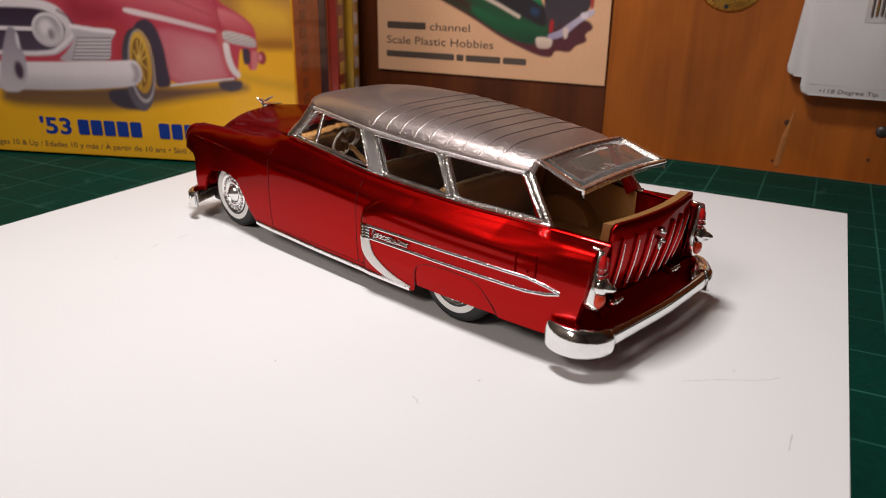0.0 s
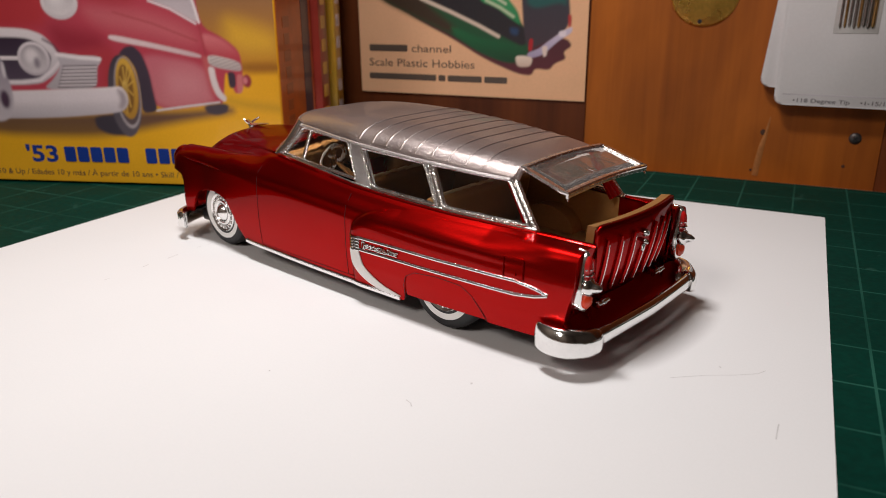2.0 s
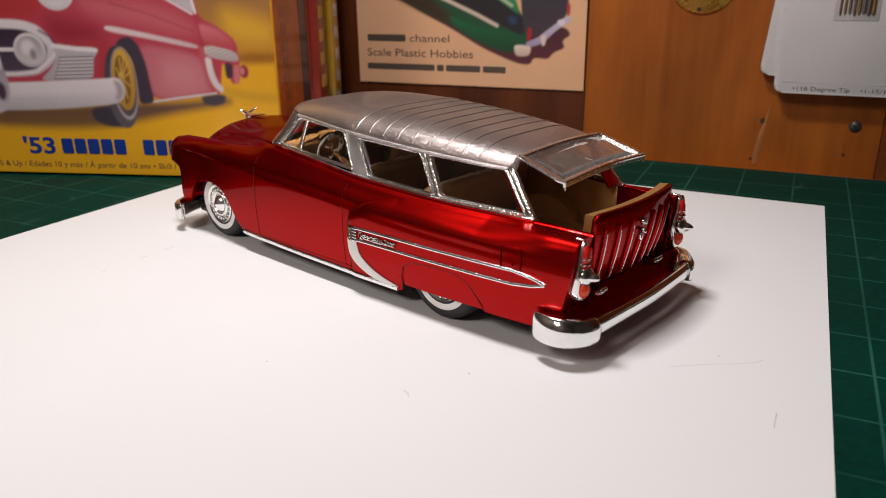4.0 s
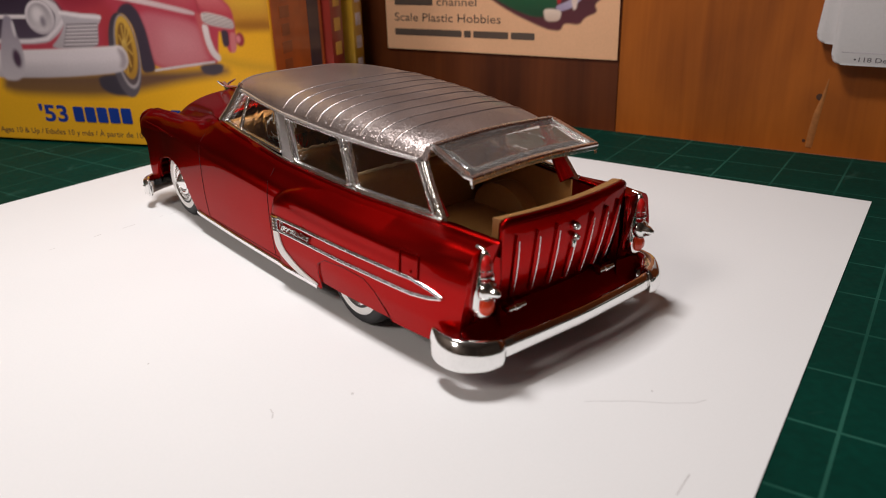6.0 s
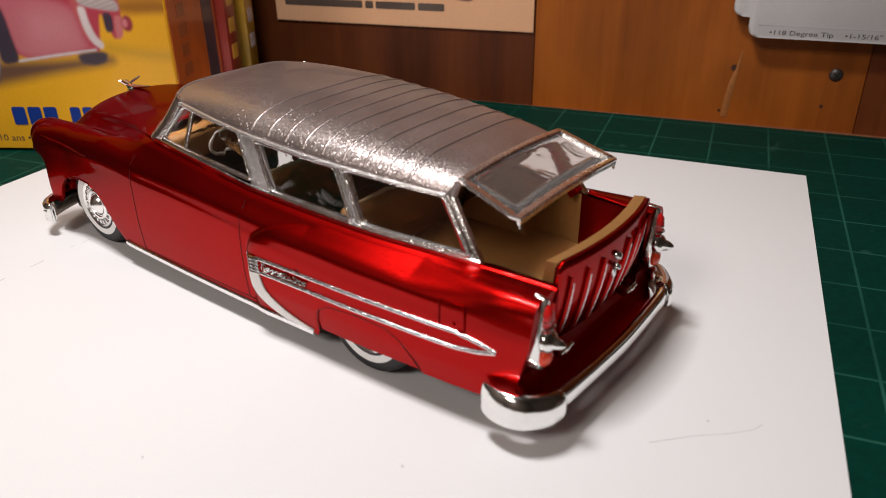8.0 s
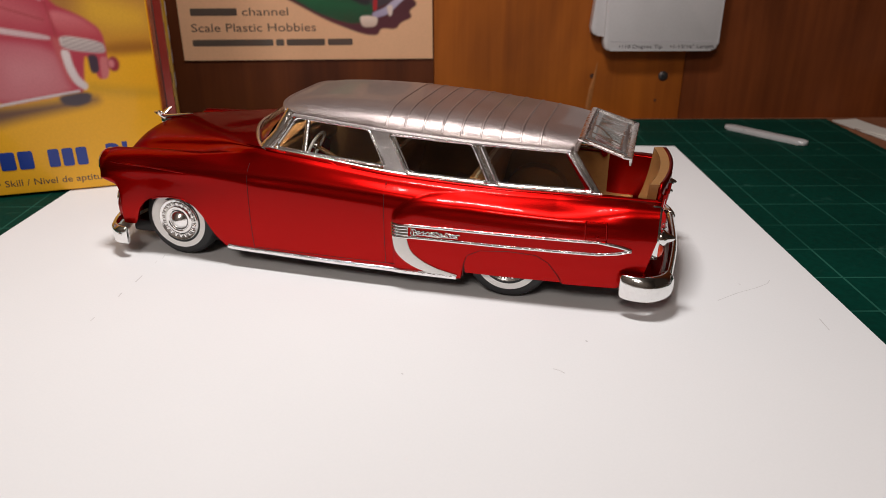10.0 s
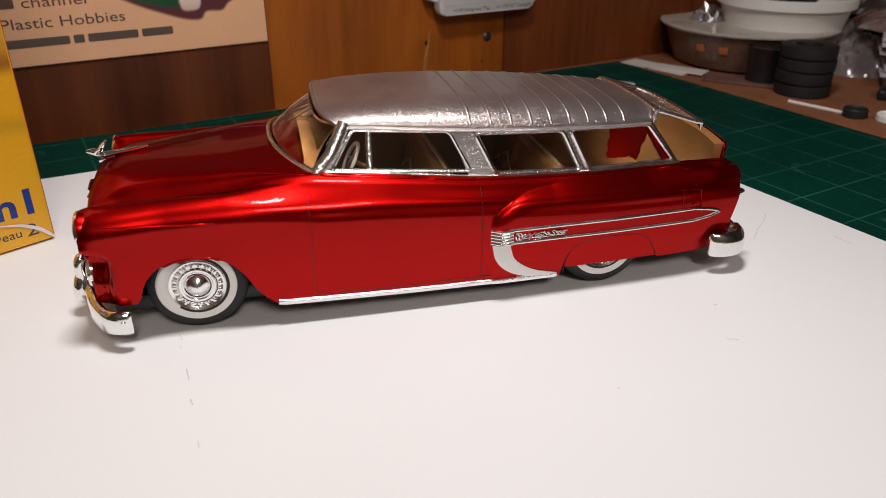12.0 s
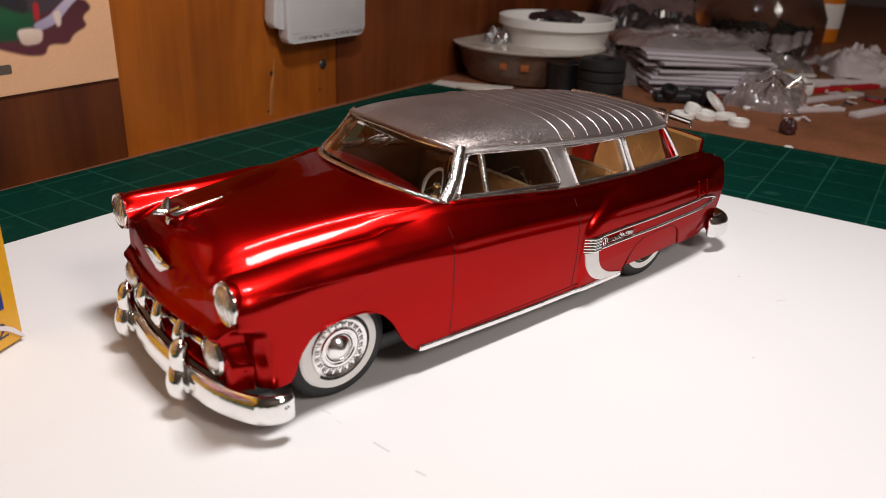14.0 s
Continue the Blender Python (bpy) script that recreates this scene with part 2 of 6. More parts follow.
def setting(name, bm, material, label, m=None, bev=None):
    ob = part(name, bm, material)
    if m is not None:
        ob.matrix_world = m
    return tagged(ob, label, name.split("_")[0], kind="structure")


WALL = pose(WALL_AT[0] * MM, WALL_AT[1] * MM, 0, 0, 0, WALL_TURN)
# boards of the back wall, along the wall from its origin
wall_back = root("wall_north", "back wall of stained wooden boards behind the bench", "wall", WALL, kind="structure")
for a, b, proud, material in ((-700, -250, 0, WALL_DARK), (-250, -0.1, 0.2, WALL_DARK), (0, 157, 0, WALL_ORANGE), (157.1, 420, 0.8, WALL_RIGHT), (420.5, 1500, 0, WALL_RIGHT)):
    bm = bmesh.new()
    rbox(bm, b - a, 18, 620, at((a + b) / 2, 9 - proud, 300), 0.15, 1)
    part("board", bm, material, wall_back)
bm = bmesh.new()
rbox(bm, 2400, 18, 1500, at(350, 28, 1200 - 450))
part("backing", bm, PLASTER, wall_back)

bm = bmesh.new()
rbox(bm, 2200, 900, 20, at(380, -440, -12.9), 1.0)
setting("worktop", bm, DESK, "brown worn board bench top strewn with parts", WALL)

# cutting mat with a printed inch grid
mat_mat = mat("green_mat", (0.0008, 0.033, 0.0225), 0.6, var=0.3, scales=(18, 400), bump=0.12, spec=0.06)
n, l = mat_mat.node_tree.nodes, mat_mat.node_tree.links
co = n.new("ShaderNodeTexCoord")
sep = n.new("ShaderNodeSeparateXYZ")
l.new(co.outputs["Object"], sep.inputs[0])
hits = []
for axis in (0, 1):
    pp = n.new("ShaderNodeMath")
    pp.operation = "PINGPONG"
    pp.inputs[1].default_value = 0.0123
    l.new(sep.outputs[axis], pp.inputs[0])
    lt = n.new("ShaderNodeMath")
    lt.operation = "LESS_THAN"
    lt.inputs[1].default_value = 0.0004
    l.new(pp.outputs[0], lt.inputs[0])
    hits.append(lt.outputs[0])
mx = n.new("ShaderNodeMath")
mx.operation = "MAXIMUM"
l.new(hits[0], mx.inputs[0])
l.new(hits[1], mx.inputs[1])
wear = n.new("ShaderNodeTexNoise")
wear.inputs["Scale"].default_value = 16
wear.inputs["Detail"].default_value = 6
l.new(co.outputs["Object"], wear.inputs["Vector"])
wr = n.new("ShaderNodeMapRange")
wr.inputs["From Min"].default_value, wr.inputs["From Max"].default_value = 0.3, 0.65
wr.inputs["To Min"].default_value, wr.inputs["To Max"].default_value = 0.05, 0.65
l.new(wear.outputs["Fac"], wr.inputs["Value"])
fac = n.new("ShaderNodeMath")
fac.operation = "MULTIPLY"
l.new(mx.outputs[0], fac.inputs[0])
l.new(wr.outputs[0], fac.inputs[1])
mix = n.new("ShaderNodeMix")
mix.data_type = "RGBA"
old = n["Principled BSDF"].inputs["Base Color"].links[0].from_socket
l.new(fac.outputs[0], mix.inputs["Factor"])
l.new(old, mix.inputs["A"])
mix.inputs["B"].default_value = (0.034, 0.15, 0.11, 1)
# pale scuffs and dried specks
scuff = n.new("ShaderNodeTexNoise")
scuff.inputs["Scale"].default_value, scuff.inputs["Detail"].default_value, scuff.inputs["Distortion"].default_value = 55, 8, 1.5
l.new(co.outputs["Object"], scuff.inputs["Vector"])
sr = n.new("ShaderNodeMapRange")
sr.inputs["From Min"].default_value, sr.inputs["From Max"].default_value = 0.64, 0.78
sr.inputs["To Max"].default_value = 0.5
l.new(scuff.outputs["Fac"], sr.inputs["Value"])
mix2 = n.new("ShaderNodeMix")
mix2.data_type = "RGBA"
l.new(sr.outputs[0], mix2.inputs["Factor"])
l.new(mix.outputs["Result"], mix2.inputs["A"])
mix2.inputs["B"].default_value = (0.05, 0.14, 0.11, 1)
l.new(mix2.outputs["Result"], n["Principled BSDF"].inputs["Base Color"])
# the mat's own frame starts at a crossing of its grid
MATF = pose(165 * MM, 38 * MM, 0, 0, 0, MAT_TURN)
bm = bmesh.new()
rbox(bm, 610, 460, 2.5, at(104 - 305, 203 - 230, -1.65), 0.4, 1)
cutting_mat = part("cutting_mat", bm, mat_mat)
cutting_mat.matrix_world = MATF
tagged(cutting_mat, "dark green self-healing cutting mat with a worn printed grid", "cutting mat")

bm = bmesh.new()
slab(bm, [(114, 169), (-172, 93), (-106, -196), (204, -126)], at(0, 0, -0.35), 0.35)
card = part("card_sheet", bm, PAPER)
tagged(card, "square white card sheet lying on the green cutting mat", "paper")

# unseen ceiling, walls and floor, added to close the room and dim its reflections
for name, sx, sy, sz, x, y, z in (("ceiling", 3600, 3600, 40, 300, -600, 1950), ("wall_south", 3600, 40, 3000, 300, -1900, 500), ("wall_west", 40, 3600, 3000, -900, -600, 500), ("wall_east", 40, 3600, 3000, 1750, -600, 500), ("floor", 3600, 3600, 40, 300, -600, -800)):
    bm = bmesh.new()
    rbox(bm, sx, sy, sz, at(x, y, z))
    setting(name, bm, PLASTER, "unseen plain " + name.split("_")[0] + " of the work room", WALL)


# ---- the model car, in millimetres, nose towards -x ----
car = root("model_car", "candy red model station wagon with silver roof on white card", "model car")

KX = [-88, -75, -60, -45, -30, -10, 20, 40, 60, 85, 100, 107]
HC = [42.4, 43.4, 44.3, 45.5, 46.5, 46, 46, 46, 46, 46, 46, 46]
BY = [17.5, 19, 21, 23.5, 29, 30.5, 30.5, 29.5, 28.5, 25.5, 23.8, 23]
BZ = [38.6, 40.4, 42.0, 43.3, 43.3, 41.8, 38.3, 37, 36.2, 35.6, 35.3, 34.9]
VY = [25, 25.6, 27, 29, 32, 32.2, 32.2, 31.2, 30.2, 27.6, 26, 25]
VZ = [34.4, 36.4, 38.1, 39.8, 41.6, 41.2, 38.2, 36.8, 36.0, 35.4, 35.1, 34.7]
CY = [31.2, 31.6, 32.4, 33.4, 34.6, 35.2, 35.2, 34.0, 33.4, 32.2, 31.0, 30.2]
CZ = [38.8, 39.3, 39.7, 40.0, 40.0, 39.4, 37.5, 35.7, 34.9, 34.3, 34.1, 33.8]
SY = [37.5, 38, 38.2, 38.4, 38.5, 38.5, 38.2, 37.3, 36.8, 35.2, 33.5, 31.9]
BOTX = [-92, -76.5, -75.5, -74, -71, -66, -61, -56, -51, -48, -45, -42, -39, 0, 44, 46.8, 47.4, 49, 53, 62, 71, 75, 78, 79.5, 97, 108]
BOTZ = [12.5, 12.5, 14, 18.5, 22, 24, 24.6, 24.3, 21.5, 18, 12.5, 8.8, 7, 6.2, 5.8, 6, 11, 15.5, 17.5, 18.3, 17.8, 15.5, 11, 8, 8, 9]


def key(x, table):
    return float(smooth_interp(x, KX, table))


def bottom(x):
    return float(np.interp(x, BOTX, BOTZ))


def swell(x, z):
    """The raised rear fender behind the doors: a pod with a rounded front and a crisp foot."""
    if x >= 43.0:
        d = 34.6 + (x - 43.0) * 0.3 - z
    elif z <= 24.0:
        d = x - 23.2
    else:
        u, w = (43.0 - x) / 19.8, (z - 24.0) / 10.6
        q = math.hypot(u, w)
        d = (1 - q) * q / max(0.02, math.hypot(u / 19.8, w / 10.6))
    t = min(1.0, max(0.0, d / 5.0))
    return 1.75 * math.sqrt(1 - (1 - t) ** 2) * min(1.0, 0.35 + max(0.0, (z - 7) / 12)) - 0.25


PER = 8


def tuck(x, z):
    """The rear fender ends lean forward towards the bumper."""
    return x - max(0.0, (x - 94) / 13) * max(0.0, (25 - z) / 13) * 3.2




def pinch(z):
    """How far the flank draws in towards the nose: a scoop below the headlamp, less on the ledge under it."""
    low = min(1.0, max(0.0, (29.5 - z) / 6))
    ledge = min(1.0, max(0.0, (21.5 - z) / 4.0))
    return low * low * (3 - 2 * low) * (1 - 0.5 * ledge * ledge * (3 - 2 * ledge))


@functools.lru_cache(maxsize=None)
def section(x):
    """Half section of the body, from the middle of the top outwards and down."""
    hc, by, bz, vy, vz, cy, cz, sy = (key(x, k) for k in (HC, BY, BZ, VY, VZ, CY, CZ, SY))
    w = min(1.0, max(0.0, (x + 50) / 25))
    p5 = ((1 - w) * (cy - 2.9) + w * (vy + cy) / 2, (1 - w) * (cz - 0.5) + w * ((vz + cz) / 2 + 0.3))
    r = w * min(1.0, max(0.0, (98 - x) / 22))
    vy, vz = vy + r * (by + 1.5 - vy), vz + r * (bz - 0.55 - vz)
    p5 = (p5[0] + r * (by + 2.9 - p5[0]), p5[1] + r * (bz - 1.45 - p5[1]))
    cy, cr = cy + r * (by + 4.2 - cy), cz + r * (bz - 2.7 - cz + 0.2)
    c = [(0, hc), (by * 0.6, hc - 0.3 * (hc - bz)), (by, bz), ((by + vy) / 2, (bz + vz) / 2 - 0.4 * (1 - r) + 0.1 * r), (vy, vz), p5, (cy, cr - 0.2),
         (sy - 2.4 + 1.4 * w, cz - 2.0 - 2.0 * w), (sy - 0.3, cz - 5.2 - 2.0 * w), (sy - 0.15 + 0.15 * w, cz - 10), (sy + 0.1, 19), (sy - 0.3, 12), (sy - 1.0, 4.5)]
    c = [np.array(q, float) for q in c]
    c = [np.array((-c[1][0], c[1][1]))] + c + [2 * c[-1] - c[-2]]
    out = []
    for k in range(1, len(c) - 2):
        p0, p1, p2, p3 = c[k - 1:k + 3]
        for q in range(PER):
            t = q / PER
            out.append(0.5 * (2 * p1 + (p2 - p0) * t + (2 * p0 - 5 * p1 + 4 * p2 - p3) * t * t + (3 * p1 - p0 - 3 * p2 + p3) * t ** 3))
    out.append(c[-2])
    out = np.array(out)
    for k in range(4 * PER):
        f = k / (4 * PER)
        start = -78 + 8 * f * f
        g = min(1.0, max(0.0, (start - x) / (88 + start)))
        out[k, 1] -= 5.6 * (1 - math.sqrt(1 - (0.985 * g) ** 2)) * (1 - f ** 3)
    if x < -84:
        for k in range(int(4.5 * PER), 10 * PER):
            q = min(1.0, (-84 - x) / 4) ** 2 * min(1.0, max(0.0, (out[k, 1] - 27) / 4))
            out[k] += (np.array((31.4, 33.5)) - out[k]) * 0.15 * q
    if x < -78:
        g = min(1.0, max(0.0, (-80 - x) / 8))
        for k in range(7 * PER, len(out)):
            step = min(1.0, max(0.0, (-82.2 - x) / 1.6))
            out[k, 0] -= (7.6 * (1 - math.sqrt(1 - (0.99 * g) ** 2)) + 1.1 * step * step * (3 - 2 * step)) * pinch(out[k, 1])
    for k in range(5 * PER, len(out)):
        out[k, 0] += swell(x, out[k, 1]) * min(1.0, (k - 5 * PER) / (1.5 * PER))
    return out


def side_y(x, z):
    s = section(x)[6 * PER:]
    return float(np.interp(z, s[::-1, 1], s[::-1, 0]))


def set_back(x, z):
    """The flanks end short of the nose below the headlamps."""
    low = min(1.0, max(0.0, (29.5 - z) / 4.0))
    return x + 4.6 * low * low * (3 - 2 * low) * min(1.0, max(0.0, (-80 - x) / 8))


BELT = 2 * PER
xs = [-88, -87.7, -87.3, -86.8, -86.2, -85.5, -84.8, -84.2, -83.8, -83.4, -83, -82.6, -82.2] + list(np.arange(-81.5, -30, 1.0)) + list(np.arange(-30, 20, 1.5)) + list(np.arange(20, 44, 0.6)) + list(np.arange(44, 82, 0.8)) + list(np.arange(82, 107.1, 1.5)) + [107.2]
bm = bmesh.new()
rows = []
for x in xs:
    s, b = section(x), bottom(x)
    half = [(y, z if z > b + 0.7 else b) for y, z in s]
    rows.append([(set_back(tuck(x, z), z), -y, z) for y, z in reversed(half)] + [(set_back(tuck(x, z), z), y, z) for y, z in half[1:]])
mid = (len(rows[0]) - 1) // 2
grid = [[bm.verts.new(p) for p in row] for row in rows]
for i, (a, b) in enumerate(zip(grid, grid[1:])):
    x = xs[i]
    for k in range(len(a) - 1):
        col = min(abs(k - mid), abs(k + 1 - mid))
        if x > -29 and col < BELT:
            continue
        bm.faces.new((a[k], a[k + 1], b[k + 1], b[k]))
# nose panel with the grille opening
def nose_x(y, z):
    x = -88.2 + 2.0 * (abs(y) / 36) ** 2.2 - 2.2 * math.sin(math.pi / 2 * min(1, max(0, (38 - z) / 11))) * max(0.35, 1 - (y / 26) ** 2)
    x -= 2.2 * math.exp(-((z - 23.2) / 1.5) ** 2) * (1 if abs(y) < 26 else math.exp(-((abs(y) - 26) / 3) ** 2))
    wing = min(1, max(0, (abs(y) - 26) / 5))
    x += 2.4 * wing * math.exp(-((z - 27.0) / 3.4) ** 2) - 0.8 * wing * min(1, max(0, (22 - z) / 5))
    x += 2.6 * max(0, (abs(y) - 28) / 6) ** 2 * min(1, max(0, (29 - z) / 4))
    if z < 22.5:
        a = min(1, (22.5 - z) / 2) * min(1, max(0, (z - 11.5) / 1.5)) * min(1, max(0, (27.8 - abs(y)) / 2))
        x += 6.0 * a
    return x


first = rows[0]
tops = [p for p in first if abs(p[1]) < 34.5 and p[2] > 29]
nose = []
for i, (_, y, z) in enumerate(tops):
    rim = max(0.0, 1 - min(i, len(tops) - 1 - i) / 6)
    rim *= rim * (3 - 2 * rim)
    col = []
    for k in range(33):
        h = z + (11 - z) * k / 32
        part_ = min(1.0, max(0.0, (31 - h) / 3))
        tight = 1 + (side_y(-88, h) / abs(tops[0][1]) - 1) * part_ * part_ * (3 - 2 * part_)
        col.append((first[mid][0] if k == 0 else nose_x(y * tight, h) * (1 - rim) + set_back(-88, h) * rim, y * tight, h))
    nose.append(col)
surf(bm, nose)
# rear ends of the fenders
for sgn in (-1, 1):
    ring = [(tuck(107.2, max(z, 9)), sgn * y, max(z, 9)) for y, z in section(107.2)[BELT:]]
    inner = [(tuck(107.2, 9), sgn * 22.6, 9), (107.2, sgn * 22.6, 25), (107.2, sgn * 22.6, 34)]
    vs = [bm.verts.new(p) for p in ring + inner]
    bm.faces.new(vs)
body = part("body", bm, PAINT, car, "candy red metallic lacquer shell", weld=0.02, sharp=75)
sol = body.modifiers.new("thickness", "SOLIDIFY")
sol.thickness, sol.offset = 0.0006, -1

bm = bmesh.new()
rbox(bm, 3, 45.4, 9.5, at(101.2, 0, 12.6), 0.5)
part("rear_panel", bm, PAINT, car)
for sgn in (-1, 1):
    bm = bmesh.new()
    surf(bm, [[(x, sgn * (side_y(x, 8.4 + (bottom(x) - 8.4) * f) - 0.35), 8.4 + (bottom(x) - 8.4) * f) for f in (0, .25, .5, .75, 1)] for x in np.linspace(47.8, 79.2, 30)])
    part("fender_skirt", bm, PAINT, car)
bm = bmesh.new()
rows = []
for y in np.linspace(-33, 33, 23):
    x = 110.6 - 2.6 * (y / 30) ** 2 - 3.0 * max(0, (abs(y) - 27) / 6) ** 2
    rows.append([(102.0, y, 16.2), (103.6, y, 15.6), (104.8, y, 13.6), (106.2, y, 11.4), ((x + 106.2) / 2, y, 10.0), (x, y, 9.2), (x + 0.2, y, 8.2), (x - 0.8, y, 6.6)])
surf(bm, rows)
pan = part("roll_pan", bm, PAINT, car, "candy red pan behind the rear bumper")
sol = pan.modifiers.new("thickness", "SOLIDIFY")
sol.thickness, sol.offset = 0.0008, -1
# chassis
bm = bmesh.new()
rbox(bm, 186, 60, 5, at(8, 0, 8.0), 1.0)
rbox(bm, 26, 44, 8, at(-62, 0, 12), 1.0)
part("chassis", bm, BLACK, car, "black underbody")


# ---- wheels ----
def wheel(x, sgn, yo):
    face = at(x, sgn * yo, 14.0, -90 * sgn, 0, 0)   # local z outwards
    bm = bmesh.new()
    lathe(bm, [(8.0, -7.5), (12.4, -8), (13.8, -7), (14.05, -5.5), (14.05, -2.2), (13.7, -0.8), (13.1, -0.1), (12.0, 0.3), (10.9, 0.35)], face, 56)
    w = part("wheel", bm, RUBBER, car, "black tyre with whitewall and chrome cap")
    bm = bmesh.new()
    lathe(bm, [(11.0, 0.2), (10.5, 0.55), (9.6, 0.5), (8.2, 0.25), (7.9, -1.0)], face, 56)
    part("whitewall", bm, WHITE, w)
    bm = bmesh.new()
    lathe(bm, [(8.2, -0.8), (8.1, 0.4), (7.7, 0.85), (7.0, 0.5), (6.7, 0.3), (5.9, 0.45), (5.4, 0.3), (5.0, 0.8), (4.4, 0.75), (4.1, 0.4), (3.5, 0.3), (3.1, 0.9), (2.3, 1.5), (1.2, 2.2), (0.4, 2.5), (0.0, 2.55)], face, 56)
    cap = part("hubcap", bm, HUB, w)
    bm = bmesh.new()
    for k in range(20):
        rbox(bm, 1.3, 0.75, 0.5, face @ pose(0, 0, 0, 0, 0, 18 * k) @ at(6.3, 0, 0.42), 0.2, 2)
    part("hubcap_flutes", bm, HUB, cap)
    # slots as raised dark plates: the shade between the flutes is in the colour
    bm = bmesh.new()
    for k in range(20):
        rbox(bm, 1.1, 0.55, 0.1, face @ pose(0, 0, 0, 0, 0, 18 * k + 9) @ at(6.3, 0, 0.47), 0.04, 1)
    part("hubcap_slots", bm, SLOT, cap, "flat dark plates coloured as shaded slots")


wheel(-61.3, -1, 33.8), wheel(-61.3, 1, 33.8)
wheel(61.3, -1, 34.2), wheel(61.3, 1, 34.2)

# ---- roof ----
RU = [0, .05, .12, .22, .38, .62, .84, .94, 1]
RC = [56.8, 58.1, 58.7, 59.0, 58.8, 57.3, 55.1, 53.8, 52.3]
RE = [54.2, 54.2, 53.9, 53.2, 52.2, 50.7, 49.4, 48.9, 48.6]
RW = [24.6, 25.5, 26.4, 27.6, 28.8, 28.2, 25.8, 24.4, 23.0]


def roof_pt(u, v, lift=0.0):
    a = abs(v)
    x0, x1 = -24.0 + 5.0 * a ** 4, 82.5 - 3.5 * a ** 4
    x = x0 + (x1 - x0) * u
    crown, edge, w = (float(smooth_interp(u, RU, t, 0.03)) for t in (RC, RE, RW))
    dome = (1 - a ** 3.6) ** 0.56 if a < 1 else 0.0
    return (x, w * math.copysign(a ** 0.85, v), edge + (crown - edge) * dome + lift)


def roof_at(x, v, lift=0.0):
    lo, hi = 0.0, 1.0
    for _ in range(24):
        m_ = (lo + hi) / 2
        lo, hi = (m_, hi) if roof_pt(m_, v)[0] < x else (lo, m_)
    return roof_pt((lo + hi) / 2, v, lift)


bm = bmesh.new()
vv = [math.copysign(1 - (1 - abs(t)) ** 1.6, t) for t in np.linspace(-1, 1, 49)]
surf(bm, [[roof_pt(u, v) for v in vv] for u in np.linspace(0, 1, 70)])
roof = part("roof", bm, SILVER, car, "silver flake painted roof", sharp=60)
sol = roof.modifiers.new("thickness", "SOLIDIFY")
sol.thickness, sol.offset = 0.0008, -1
bm = bmesh.new()
sweep(bm, [tuple(np.array(roof_pt(0.004, v)) + (0.1, 0, -0.35)) for v in np.linspace(-0.99, 0.99, 49)], (0.7, 0.75), n=10)
part("visor_lip", bm, SILVER, roof)
for k in range(9):
    x = 18.6 + 6.25 * k
    bm = bmesh.new()
    sweep(bm, [roof_at(x, v, 0.05) for v in np.linspace(-0.985, 0.985, 41)], (0.45, 0.17), n=8)
    part("roof_rib", bm, SILVER, roof)
# drip moulding round the roof edge
for sgn in (-1, 1):
    bm = bmesh.new()
    sweep(bm, [tuple(np.array(roof_pt(u, sgn)) + (0, sgn * 0.2, -0.2)) for u in np.linspace(0.02, 0.99, 40)], (0.6, 0.5), n=8)
    part("drip_rail", bm, SILVER_BRIGHT, roof)


# ---- glasshouse ----
def belt(x):
    return key(x, BY) - 0.2, key(x, BZ)


def house(x, z, sgn, out=0.0):
    """Point of the side glass plane, leaning in towards the roof."""
    yb, zb = belt(x)
    _, yr, zr = roof_at(min(max(x, -15), 78), 1.0)
    f = (z - zb) / max(4.0, zr - zb)
    return (x, sgn * (yb + (yr - 0.8 - yb) * f + out), z)


W_FRONT = [(-21.5, 43.4), (-14.8, 53.4), (12.5, 51.9), (18.6, 40.2)]
W_MID = [(19.8, 51.0), (47.4, 49.7), (53.6, 37.2), (26.2, 38.6)]
W_REAR = [(50.0, 49.6), (77.4, 48.3), (86.6, 36.4), (56.4, 37.1)]


def rounded(poly, r=2.2, n=4):
    out = []
    for k in range(len(poly)):
        a, b, c = (Vector(poly[(k + d) % len(poly)]) for d in (-1, 0, 1))
        p, q = b + (a - b).normalized() * r, b + (c - b).normalized() * r
        for j in range(n + 1):
            t = j / n
            out.append(tuple((1 - t) ** 2 * p + 2 * t * (1 - t) * b + t * t * q))
    return out


